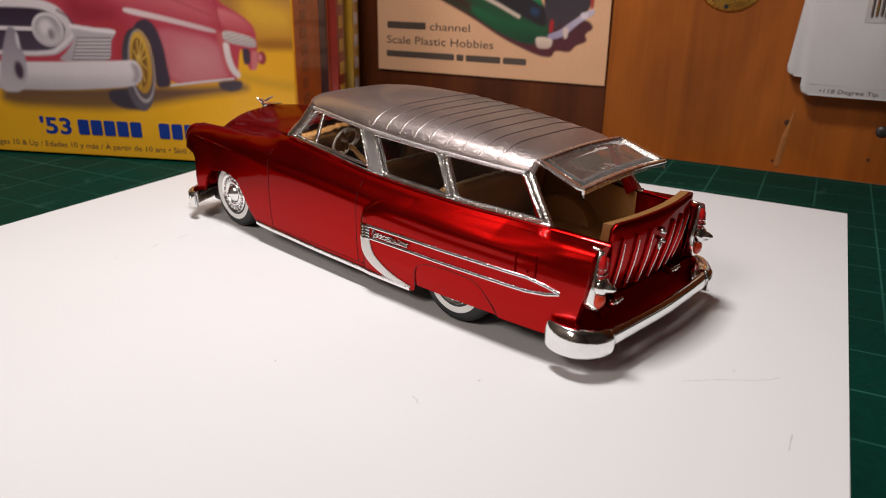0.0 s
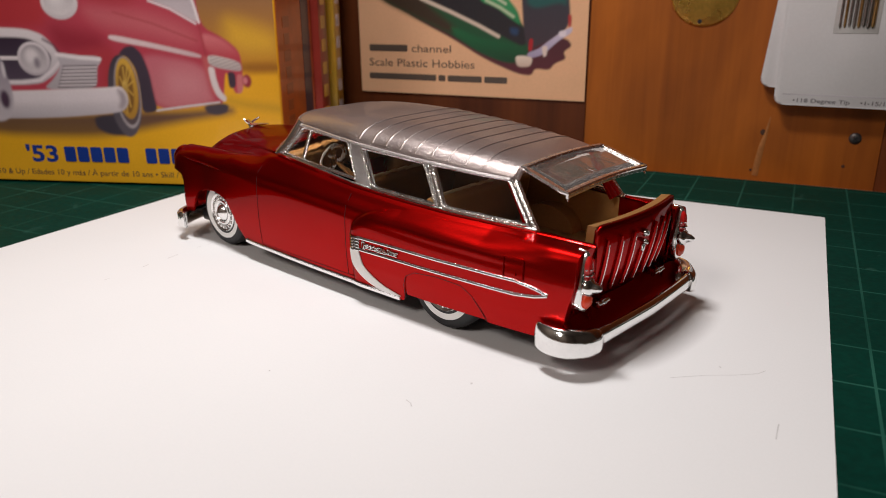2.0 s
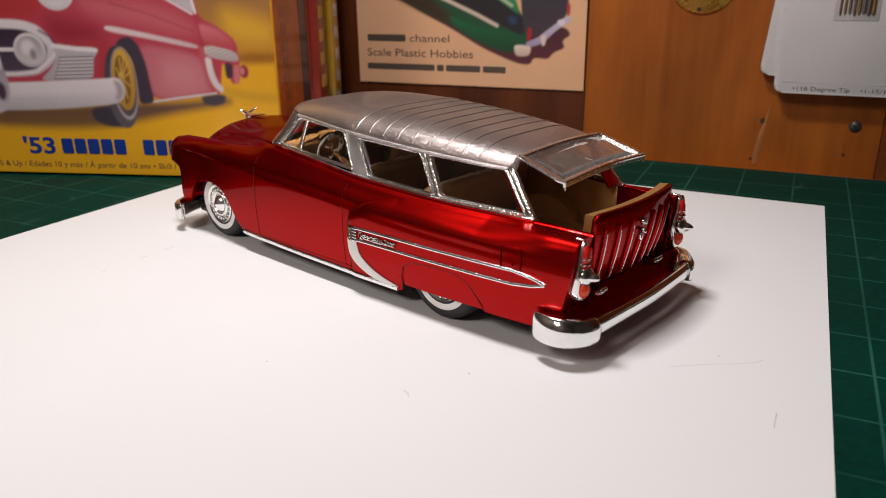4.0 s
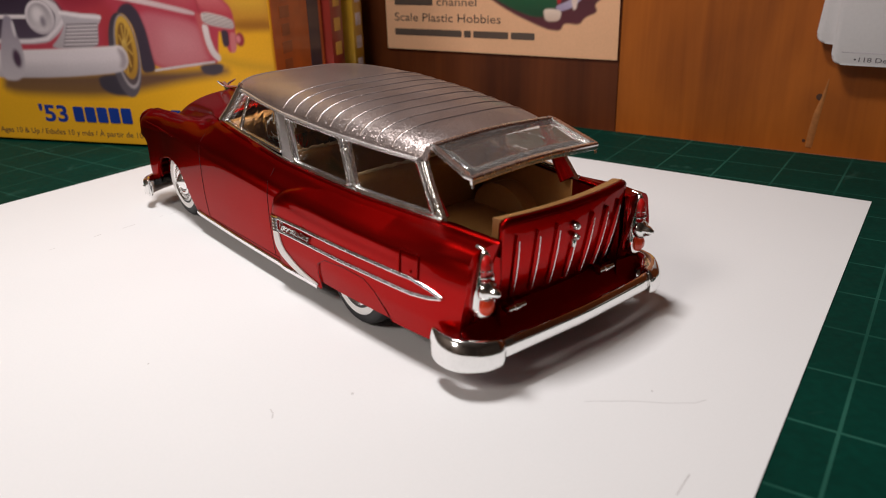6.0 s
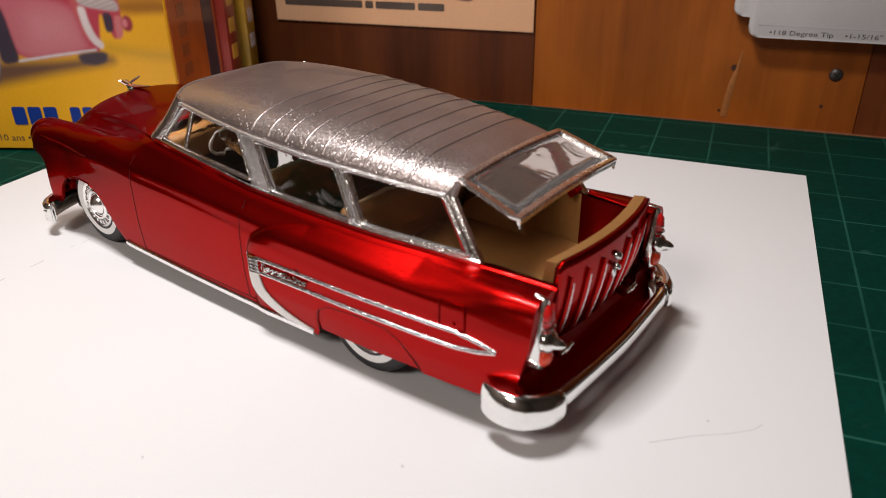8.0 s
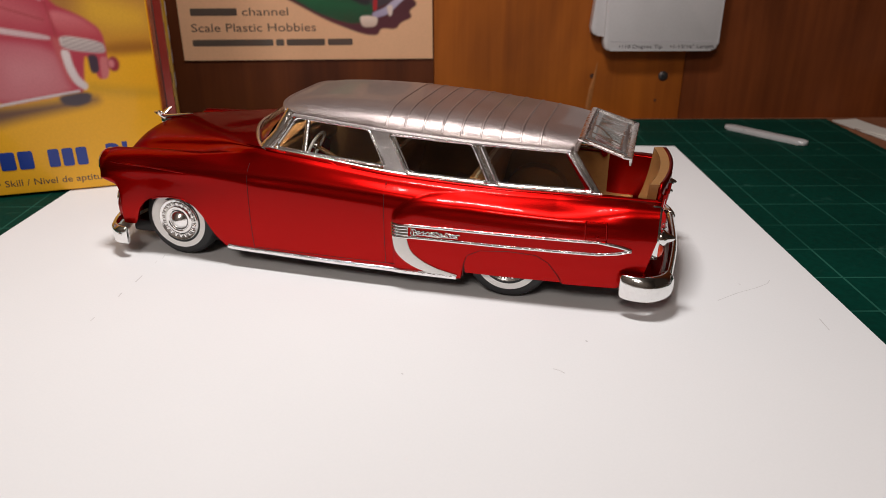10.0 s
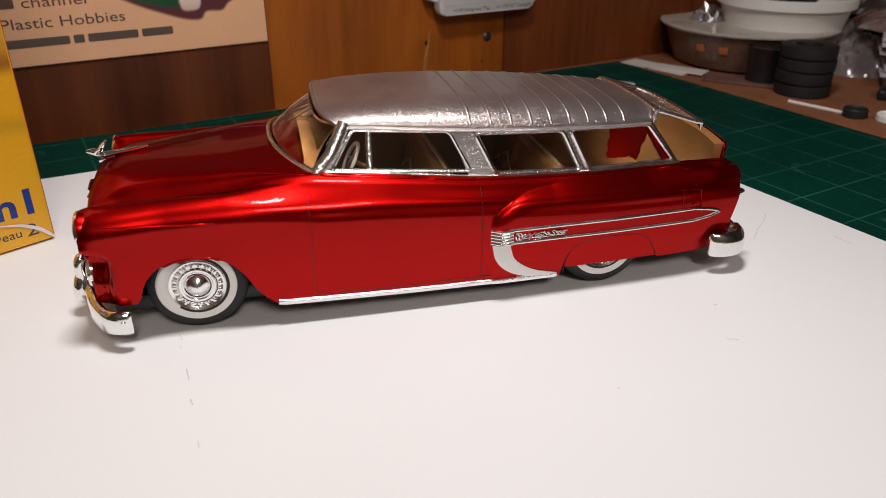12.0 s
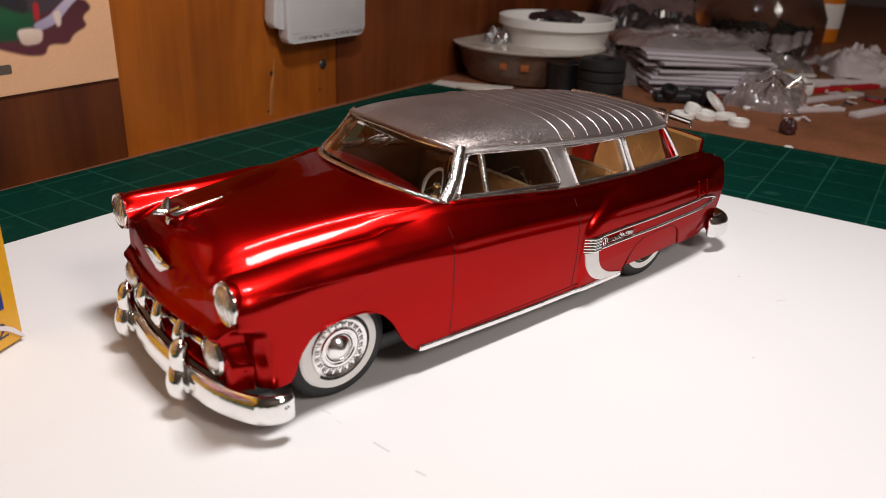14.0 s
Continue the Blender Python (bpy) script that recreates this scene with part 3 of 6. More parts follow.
for sgn in (-1, 1):
    for poly, r, trim in ((W_FRONT, 1.6, 0.75), (W_MID, 1.8, 0.95), (W_REAR, 1.8, 0.95)):
        ring = rounded(poly, r)
        bm = bmesh.new()
        dense = []
        for k in range(len(ring)):
            a, b = Vector(ring[k]), Vector(ring[(k + 1) % len(ring)])
            steps = max(1, int((b - a).length / 4))
            dense += [tuple(a + (b - a) * j / steps) for j in range(steps)]
        sweep(bm, [house(x, z, sgn, 0.1) for x, z in dense], (trim * 0.8, trim), n=8, closed=True, up=(0, 1, 0))
        win = part("side_window", bm, FOIL, car, "bright foil window frame")
        bm = bmesh.new()
        slab_pts = [bm.verts.new(house(x, z, sgn, -0.35)) for x, z in ring]
        back = [bm.verts.new(house(x, z, sgn, -0.75)) for x, z in ring]
        bm.faces.new(slab_pts), bm.faces.new(back)
        for k in range(len(ring)):
            bm.faces.new((slab_pts[k], slab_pts[(k + 1) % len(ring)], back[(k + 1) % len(ring)], back[k]))
        pane = part("pane", bm, GLASS, win, "clear styrene pane")
        pane.visible_shadow = False
    # pillars
    for name, poly, material, thick in (("middle_pillar", [(12.2, 52.6), (20.6, 51.8), (27.6, 36.9), (18.6, 37.8)], SILVER_BRIGHT, 1.0), ("rear_pillar", [(77.0, 49.0), (79.4, 48.6), (89.2, 35.2), (86.2, 35.6)], FOIL, 1.2), ("window_post", [(47.0, 50.2), (50.4, 50.0), (56.8, 36.6), (53.2, 36.8)], FOIL, 1.0), ("vent_post", [(-11.2, 53.6), (-9.6, 53.6), (-9.8, 42.2), (-11.6, 42.2)], FOIL, 0.8)):
        bm = bmesh.new()
        n_ = 6
        rows = []
        for k in range(n_ + 1):
            t = k / n_
            l_ = Vector(poly[0]).lerp(Vector(poly[3]), t)
            r_ = Vector(poly[1]).lerp(Vector(poly[2]), t)
            rows.append([house(*l_, sgn, -thick), house(*l_, sgn, 0.05), house(*l_.lerp(r_, 0.25), sgn, 0.35), house(*l_.lerp(r_, 0.75), sgn, 0.35), house(*r_, sgn, 0.05), house(*r_, sgn, -thick)])
        surf(bm, rows, close=True)
        part(name, bm, material, car)
    # belt moulding
    bm = bmesh.new()
    sweep(bm, [(x, sgn * (belt(x)[0] + 0.45), belt(x)[1] - 0.1) for x in np.linspace(-26.5, 89, 50)], (0.5, 0.75), n=8)
    part("belt_moulding", bm, FOIL, car)
    # windscreen pillar
    bm = bmesh.new()
    top = roof_pt(0.03, sgn * 0.97)
    sweep(bm, [(-25.6, sgn * 29.4, 42.6), (-21, sgn * 27.6, 47.6), (top[0] - 0.3, top[1], top[2] + 0.2)], [(1.2, 2.3), (1.2, 2.0), (1.1, 1.8)], n=10, up=(1, 0, 0))
    part("screen_pillar", bm, FOIL, car)


def screen_pt(h, v):
    a = abs(v)
    base = np.array((-37.5 + 11.5 * a ** 2.4, 29.6 * v, 46.6 - 3.9 * a ** 2.2))
    topp = np.array((-23.0 + 5.2 * a ** 4, 24.0 * v, 55.6 - 1.2 * a ** 2))
    p = base + (topp - base) * h
    return (p[0] - 0.8 * math.sin(math.pi * h), p[1], p[2] + 0.5 * math.sin(math.pi * h))


bm = bmesh.new()
surf(bm, [[screen_pt(h, v) for v in np.linspace(-1, 1, 33)] for h in np.linspace(0, 1, 9)])
screen = part("windscreen", bm, SCREEN_GLASS, car, "clear curved styrene windscreen")
screen.visible_shadow = False
sol = screen.modifiers.new("thickness", "SOLIDIFY")
sol.thickness = 0.0004
bm = bmesh.new()
sweep(bm, [tuple(np.array(screen_pt(0, v)) + (-0.3, 0, 0.1)) for v in np.linspace(-1.0, 1.0, 41)], (0.75, 0.7), n=8)
part("screen_moulding", bm, FOIL, car)
bm = bmesh.new()
sweep(bm, [tuple(np.array(screen_pt(1, v)) + (-0.2, 0, -0.1)) for v in np.linspace(-1.0, 1.0, 41)], (0.5, 0.5), n=8)
part("header_moulding", bm, FOIL, car)

# ---- raised liftgate ----
bm = bmesh.new()
loop = []
for a, b in (((81.0, -21.2, 52.0), (81.0, 21.2, 52.0)), ((81.0, 21.2, 52.0), (96.2, 22.2, 47.2)), ((96.2, 22.2, 47.2), (96.2, -22.2, 47.2)), ((96.2, -22.2, 47.2), (81.0, -21.2, 52.0))):
    for k in range(12):
        t = k / 12
        p = [a[i] + (b[i] - a[i]) * t for i in range(3)]
        if abs(a[1] - b[1]) > 10:
            p[2] += 0.9 * math.sin(math.pi * t)
        loop.append(tuple(p))
sweep(bm, loop, (1.0, 0.6), n=8, power=0.6, closed=True)
for sgn in (-1, 1):
    sweep(bm, [(96.4, sgn * 21.9, 47.0), (96.7, sgn * 22.0, 44.9)], [(0.45, 0.45), (0.3, 0.3)], n=8)
gate = part("liftgate", bm, SATIN, car, "raised bright rear window frame")
bm = bmesh.new()
sweep(bm, [(96.6, y, 46.6 + 0.9 * math.cos(y / 22.4 * math.pi / 2)) for y in np.linspace(-22.4, 22.4, 17)], (0.45, 0.9), n=8, power=0.6)
part("lower_rail", bm, SATIN, gate)
bm = bmesh.new()
surf(bm, [[(81.4 + 14.6 * t, y, 52.0 - 4.8 * t + 0.9 * math.cos(y / 22 * math.pi / 2)) for y in np.linspace(-21.4, 21.4, 13)] for t in np.linspace(0, 1, 5)])
pane = part("pane", bm, GATE_GLASS, gate)
pane.visible_shadow = False
sol = pane.modifiers.new("thickness", "SOLIDIFY")
sol.thickness = 0.0004
for sgn in (-1, 1):
    bm = bmesh.new()
    sweep(bm, [(79.6, sgn * 22.6, 48.6), (80.6, sgn * 22.0, 51.6)], (0.8, 0.9), n=8)
    part("hinge", bm, SILVER, gate)
    bm = bmesh.new()
    sweep(bm, [(77.0, sgn * 22.4, 48.0), (81.2, sgn * 22.7, 41.5), (86.0, sgn * 23.2, 34.8)], [(0.7, 1.3), (0.8, 1.5), (1.0, 2.6)], n=10, power=0.7, up=(0, 1, 0))
    part("inner_post", bm, PAINT, car)


# ---- tailgate ----
def tail_pt(y, z, out=0.0):
    f = (z - 17) / 22.5
    return (104.7 + 4.6 * f + 0.9 * math.sin(math.pi * f) - 2.7 * (y / 22) ** 2 + out, y, z)


def tail_top(y):
    return 40.0 - 0.2 * (y / 22.3) ** 2


bm = bmesh.new()
ys = np.linspace(-22.4, 22.4, 33)
rows = []
for y in ys:
    e = 1.0 if abs(y) < 20.8 else 1 - ((abs(y) - 20.8) / 2.1) ** 2 * 0.05
    rows.append([tail_pt(y, 16.5 + (tail_top(y) * e - 16.5) * f) for f in np.linspace(0, 1, 13)])
surf(bm, rows)
tailgate = part("tailgate", bm, PAINT, car, "candy red tailgate with bright vertical ribs")
sol = tailgate.modifiers.new("thickness", "SOLIDIFY")
sol.thickness, sol.offset = 0.0012, 0
bm = bmesh.new()
outer = [[tail_pt(y, 17 + (tail_top(y) - 0.2 - 17) * f, -0.5) for f in np.linspace(0, 1, 9)] for y in np.linspace(-22.0, 22.0, 25)]
inner = [[(p[0] - 3.0, p[1] * 0.985, p[2] - 0.3) for p in row] for row in outer]
g1, g2 = surf(bm, outer), surf(bm, inner)
for k in range(len(g1) - 1):
    for j in (0, -1):
        bm.faces.new((g1[k][j], g1[k + 1][j], g2[k + 1][j], g2[k][j]))
for k in range(8):
    for j in (0, -1):
        bm.faces.new((g1[j][k], g1[j][k + 1], g2[j][k + 1], g2[j][k]))
part("inner_panel", bm, TAN, tailgate, "tan plastic inner panel")
for y in (-18.6, -12.6, -6.4, 6.4, 12.6, 18.6, 0):
    hi = 35.4 if y else 31
    ts = np.linspace(0, 1, 12)
    line = [(y * (0.93 + 0.07 * t), 18.6 + (hi - 18.6) * t) for t in ts]
    bm = bmesh.new()
    sweep(bm, [tail_pt(*q, 0.75) for q in line], [(0.15 + 0.6 * math.sin(math.pi * min(1, 0.12 + 1.1 * t)) ** 0.6, 0.75) for t in ts * 0.8], n=10, up=(1, 0, 0))
    rib = part("rib", bm, PAINT, tailgate)
    bm = bmesh.new()
    sweep(bm, [tail_pt(q[0] + 0.42, q[1], 1.28) for q in line[:-1]], [(0.1 + 0.16 * math.sin(math.pi * (0.1 + 0.8 * t)), 0.28) for t in ts[:-1]], n=8, up=(1, 0, 0))
    part("bright_strip", bm, FOIL, rib, "bright foil strip")
bm = bmesh.new()
lathe(bm, [(0, 1.6), (0.7, 1.4), (1.1, 0.7), (1.1, 0)], at(*tail_pt(0, 33.4, 0.5), 0, 90, 0), 16)
lathe(bm, [(0, 1.9), (0.6, 1.6), (0.9, 0.9), (0.9, 0)], at(*tail_pt(0, 30.6, 0.7), 0, 90, 0), 16)
rbox(bm, 1.2, 1.5, 2.8, at(*tail_pt(0, 29.0, 1.0)), 0.5)
part("tailgate_handle", bm, CHROME, tailgate)
for y in (-18, 15.5):
    bm = bmesh.new()
    rbox(bm, 3.4, 1.3, 2.4, at(105.8, y - 1.5, 16.2, 0, 14, 0), 0.5)
    rbox(bm, 3.4, 1.3, 2.4, at(105.8, y + 1.5, 16.2, 0, 14, 0), 0.5)
    hinge = part("tailgate_hinge", bm, PAINT, car)
    bm = bmesh.new()
    lathe(bm, [(0.0, -2.9), (0.8, -2.8), (0.8, -0.9), (1.1, -0.7), (1.1, 0.7), (0.8, 0.9), (0.8, 2.8), (0.0, 2.9)], at(107.3, y, 16.6, 90, 0, 0), 12)
    part("pin", bm, CHROME, hinge)

def mirrored(pts):
    return pts + [(x, -y, *rest) for x, y, *rest in reversed(pts[:-1])]


def spline(pts, n):
    p = [np.array(q, float) for q in pts]
    p = [2 * p[0] - p[1]] + p + [2 * p[-1] - p[-2]]
    out = []
    for k in range(1, len(p) - 2):
        for j in range(n):
            t = j / n
            out.append(0.5 * (2 * p[k] + (p[k + 1] - p[k - 1]) * t + (2 * p[k - 1] - 5 * p[k] + 4 * p[k + 1] - p[k + 2]) * t * t + (3 * p[k] - p[k - 1] - 3 * p[k + 1] + p[k + 2]) * t ** 3))
    out.append(p[-2])
    return out


# ---- tail lamps ----
for sgn in (-1, 1):
    c = (107.0, sgn * 28.2, 25.4)
    right = [(0.5, 8.8), (1.5, 6.8), (2.2, 3.6), (2.8, 0.8), (3.1, -1.6), (3.0, -4.6), (2.3, -7.0), (1.0, -8.0)]
    poly = spline([(0.0, 9.1)] + right + [(0.0, -8.2)], 3)
    poly = [tuple(q) for q in poly] + [(-q[0], q[1]) for q in poly[-2:0:-1]]
    face = at(*c, 0, 90, 0) @ at(0, 0, 0, 0, 0, 90)
    bm = bmesh.new()
    rows = []
    for k, rise in ((1.12, -2.0), (1.08, 0.0), (0.98, 0.8), (0.82, 1.0), (0.6, 0.9)):
        rows.append([tuple(face @ Vector((q[0] * k, q[1] * (0.5 + 0.5 * k), rise))) for q in poly])
    g_ = surf(bm, rows, close=True)
    bm.faces.new(g_[-1])
    lamp = part("tail_lamp", bm, CHROME, car, "bright teardrop bezel with red lenses")
    bm = bmesh.new()
    lathe(bm, [(1.0, 0.4), (0.96, 1.2), (0.7, 2.0), (0, 2.4)], face @ at(0, 4.4, 0) @ Matrix.Diagonal((1.75, 3.7, 1, 1)), 24)
    part("lens", bm, LENS_RED, lamp)
    bm = bmesh.new()
    lathe(bm, [(1.0, 0.4), (0.95, 1.5), (0.6, 2.2), (0, 2.5)], face @ at(0, -4.9, 0) @ Matrix.Diagonal((2.2, 2.4, 1, 1)), 24)
    part("lower_lens", bm, LENS_BRIGHT, lamp, "bright orange-red lower lens")
    bm = bmesh.new()
    lathe(bm, [(2.7, 0.2), (2.8, 1.4), (2.5, 2.4), (1.8, 3.0), (1.5, 3.3), (1.3, 4.2), (0.6, 5.4), (0, 5.8)], face @ at(0, -0.9, 0, -4, 0, 0), 24)
    part("reverse_lamp", bm, CHROME, lamp)
    for k in range(3):
        bm = bmesh.new()
        h = 2.9 + 1.5 * k
        w_ = 2.0 - 0.35 * k
        sweep(bm, [tuple(face @ Vector((v * w_, h, 2.5 - 1.1 * v * v - 0.25 * k))) for v in np.linspace(-1, 1, 7)], (0.22, 0.26), n=6)
        part("lens_bar", bm, CHROME, lamp)


# ---- bumpers ----
BUMPER_FORM = spline([(-0.9, 0.70), (-0.35, 0.97), (0.2, 0.98), (0.62, 0.74), (0.93, 0.38), (1.0, 0.0), (0.99, -0.5), (0.86, -0.86), (0.45, -1.0), (-0.2, -0.96), (-0.9, -0.72)], 3)


def bumper(bm, path, out):
    """Pressed bumper blade: upright face, sloping top; path rows are x, y, z, depth, half height; out: +1 rear, -1 front."""
    rows = []
    for k, p in enumerate(path):
        tan = Vector(path[min(k + 1, len(path) - 1)][:3]) - Vector(path[max(k - 1, 0)][:3])
        n_ = Vector((tan.y, -tan.x, 0)).normalized()
        rows.append([tuple(Vector(p[:3]) + n_ * (u * p[3] * out) + Vector((0, 0, v * p[4]))) for u, v in BUMPER_FORM])
    g_ = surf(bm, rows, close=True)
    bm.faces.new(g_[0]), bm.faces.new(g_[-1])


path = spline(mirrored([(97.4, -36.0, 10.6, 0.35, 3.1), (98.6, -36.5, 10.4, 1.2, 3.9), (102.5, -37.0, 10.3, 1.9, 4.1), (107.0, -35.9, 10.2, 2.4, 4.1), (110.2, -32.4, 10.0, 2.6, 3.9), (111.4, -29.4, 10.0, 2.5, 3.7), (111.8, -28.2, 10.1, 2.2, 3.4), (111.7, -27.2, 10.4, 1.5, 2.5), (112.2, -23, 10.6, 1.4, 2.3), (113.0, -10, 10.8, 1.4, 2.2), (113.3, 0, 10.8, 1.4, 2.2)]), 6)
bm = bmesh.new()
bumper(bm, path, 1)
part("rear_bumper", bm, CHROME, car, sharp=50)
path = spline(mirrored([(-78.0, -40.4, 8.9, 0.5, 3.1), (-78.6, -40.4, 8.8, 1.2, 3.5), (-81.4, -39.8, 8.8, 1.5, 3.7), (-85, -36.9, 8.6, 1.7, 3.8), (-89.2, -28.8, 8.6, 1.8, 3.8), (-91.6, -18.4, 8.8, 1.8, 3.7), (-92.9, 0, 8.8, 1.8, 3.7)]), 7)
bm = bmesh.new()
bumper(bm, path, 1)
front_bumper = part("front_bumper", bm, CHROME, car, sharp=50)
for sgn in (-1, 1):
    bm = bmesh.new()
    lathe(bm, [(0, 0.5), (0.5, 0.4), (0.65, 0)], at(-80.0, sgn * 41.6, 9.6, -90 * sgn, 0, 0), 12)
    part("bumper_bolt", bm, CHROME, front_bumper)
for sgn in (-1, 1):
    bm = bmesh.new()
    g = spline([(-92.5, sgn * 17, 4.2, 1.6, 1.2), (-94.3, sgn * 17, 6.2, 2.9, 2.4), (-94.7, sgn * 17, 8.8, 3.0, 2.6), (-94.3, sgn * 17, 11.2, 2.5, 2.3), (-93.8, sgn * 17, 12.6, 2.1, 2.0), (-93.8, sgn * 17, 15.8, 2.3, 2.1), (-93.3, sgn * 17, 18.4, 1.9, 1.6), (-92.9, sgn * 17, 19.6, 0.7, 0.5)], 5)
    sweep(bm, [tuple(p[:3]) for p in g], [(p[3], p[4]) for p in g], n=16, up=(1, 0, 0))
    part("bumper_guard", bm, CHROME, front_bumper)

# ---- grille, lamps and ornament ----
bm = bmesh.new()
sweep(bm, [(-89.4 + 3.0 * (y / 26) ** 2, y, 17.2) for y in np.linspace(-25, 25, 25)], (0.9, 1.0), n=10)
grille = part("grille_bar", bm, CHROME, car)
for y in (-11.5, 0, 11.5):
    bm = bmesh.new()
    g = [(-90.0, 13.0, 0.8), (-91.0, 14.6, 1.6), (-91.6, 17.2, 2.1), (-91.0, 19.8, 1.7), (-90.2, 22.0, 0.8)]
    sweep(bm, [(x + 3.0 * (y / 26) ** 2, y, z) for x, z, r in g], [(r, r * 0.9) for x, z, r in g], n=12, up=(1, 0, 0))
    part("grille_tooth", bm, CHROME, grille)
for sgn in (-1, 1):
    m_ = at(-88.4, sgn * 24.4, 17.8, 0, -90, 0)
    bm = bmesh.new()
    lathe(bm, [(4.7, -1.5), (5.1, 0.2), (4.6, 1.0), (4.0, 0.7), (3.8, 0)], m_, 28)
    lamp = part("parking_lamp", bm, CHROME, car)
    bm = bmesh.new()
    lathe(bm, [(4.0, 0.2), (3.5, 1.1), (2.2, 1.9), (0, 2.3)], m_, 24)
    part("lens", bm, LENS_CLEAR, lamp)
    # ridged corner beside the grille
    for z in (14.2, 16.3, 18.4):
        bm = bmesh.new()
        sweep(bm, [(-87.0, sgn * 27.6, z), (-86.8, sgn * 29, z), (-86.3, sgn * 30.4, z), (-85.6, sgn * 31.6, z), (-84.8, sgn * 32.8, z)], [(0.2, 0.3), (0.4, 0.45), (0.4, 0.45), (0.35, 0.4), (0.1, 0.15)], n=8)
        part("corner_rib", bm, PAINT, car)
    # headlamp
    m_ = at(-87.2, sgn * 31.4, 33.5, 0, -90, 0)
    bm = bmesh.new()
    lathe(bm, [(2.0, -10), (3.6, -6), (4.6, -2), (5.0, -0.4), (5.0, 0.4), (4.8, 0.6)], m_, 36)
    part("lamp_hood", bm, PAINT, car)
    bm = bmesh.new()
    lathe(bm, [(4.9, -0.5), (5.0, 0.7), (4.7, 1.2), (4.3, 1.0), (4.2, 0.4)], m_, 36)
    lamp = part("headlamp", bm, CHROME, car, "round headlamp with bright rim")
    bm = bmesh.new()
    lathe(bm, [(4.3, 0.5), (4.0, 1.1), (3.0, 1.7), (1.5, 2.0), (0, 2.1)], m_, 32)
    part("lens", bm, LENS_CLEAR, lamp)
    for k in range(-3, 4):
        bm = bmesh.new()
        reach = math.sqrt(max(0.0, 3.9 ** 2 - (1.1 * k) ** 2))
        sweep(bm, [tuple(m_ @ Vector((v * reach, 1.1 * k, 2.2 - 1.1 * ((v * reach) ** 2 + (1.1 * k) ** 2) / 16))) for v in np.linspace(-0.95, 0.95, 9)], (0.14, 0.14), n=6)
        part("lens_rib", bm, CHROME, lamp)

bm = bmesh.new()
sweep(bm, [(-90.3 + 0.005 * y * y, y, 31.2 + 0.22 * abs(y)) for y in np.linspace(-7.5, 7.5, 17)], [(0.55, 2.3 - 0.26 * abs(y)) for y in np.linspace(-7.5, 7.5, 17)], n=10)
sweep(bm, [(-90.6, y, 33.4) for y in (-4.5, -2, 0, 2, 4.5)], [(0.3, 0.4), (0.4, 1.4), (0.5, 1.8), (0.4, 1.4), (0.3, 0.4)], n=10)
part("hood_emblem", bm, CHROME, car)
def hood_z(x):
    return float(section(x)[0, 1])


bm = bmesh.new()
hz = hood_z(-85)
sweep(bm, [(-90.0, 0, hz + 3.0), (-88.2, 0, hz + 2.9), (-85.0, 0, hz + 1.5), (-81, 0, hood_z(-81) + 0.7), (-76, 0, hood_z(-76) + 0.9), (-73, 0, hood_z(-73) + 1.2)], [(0.4, 0.4), (1.0, 1.0), (1.2, 1.1), (0.9, 0.7), (0.7, 0.45), (0.25, 0.25)], n=10)
for sgn in (-1, 1):
    sweep(bm, [(-87.0, 0, hz + 2.0), (-86.0, sgn * 2.0, hz + 3.5), (-84.8, sgn * 3.8, hz + 4.7)], [(1.2, 0.55), (1.1, 0.5), (0.5, 0.3)], n=8)
rbox(bm, 5, 1.5, 2.4, at(-84.6, 0, hz + 0.5), 0.5)
part("hood_ornament", bm, CHROME, car, "bright winged bird ornament")


# ---- side trim ----
def on_side(x, z, sgn, out):
    return (x, sgn * (side_y(x, z) + out), z)


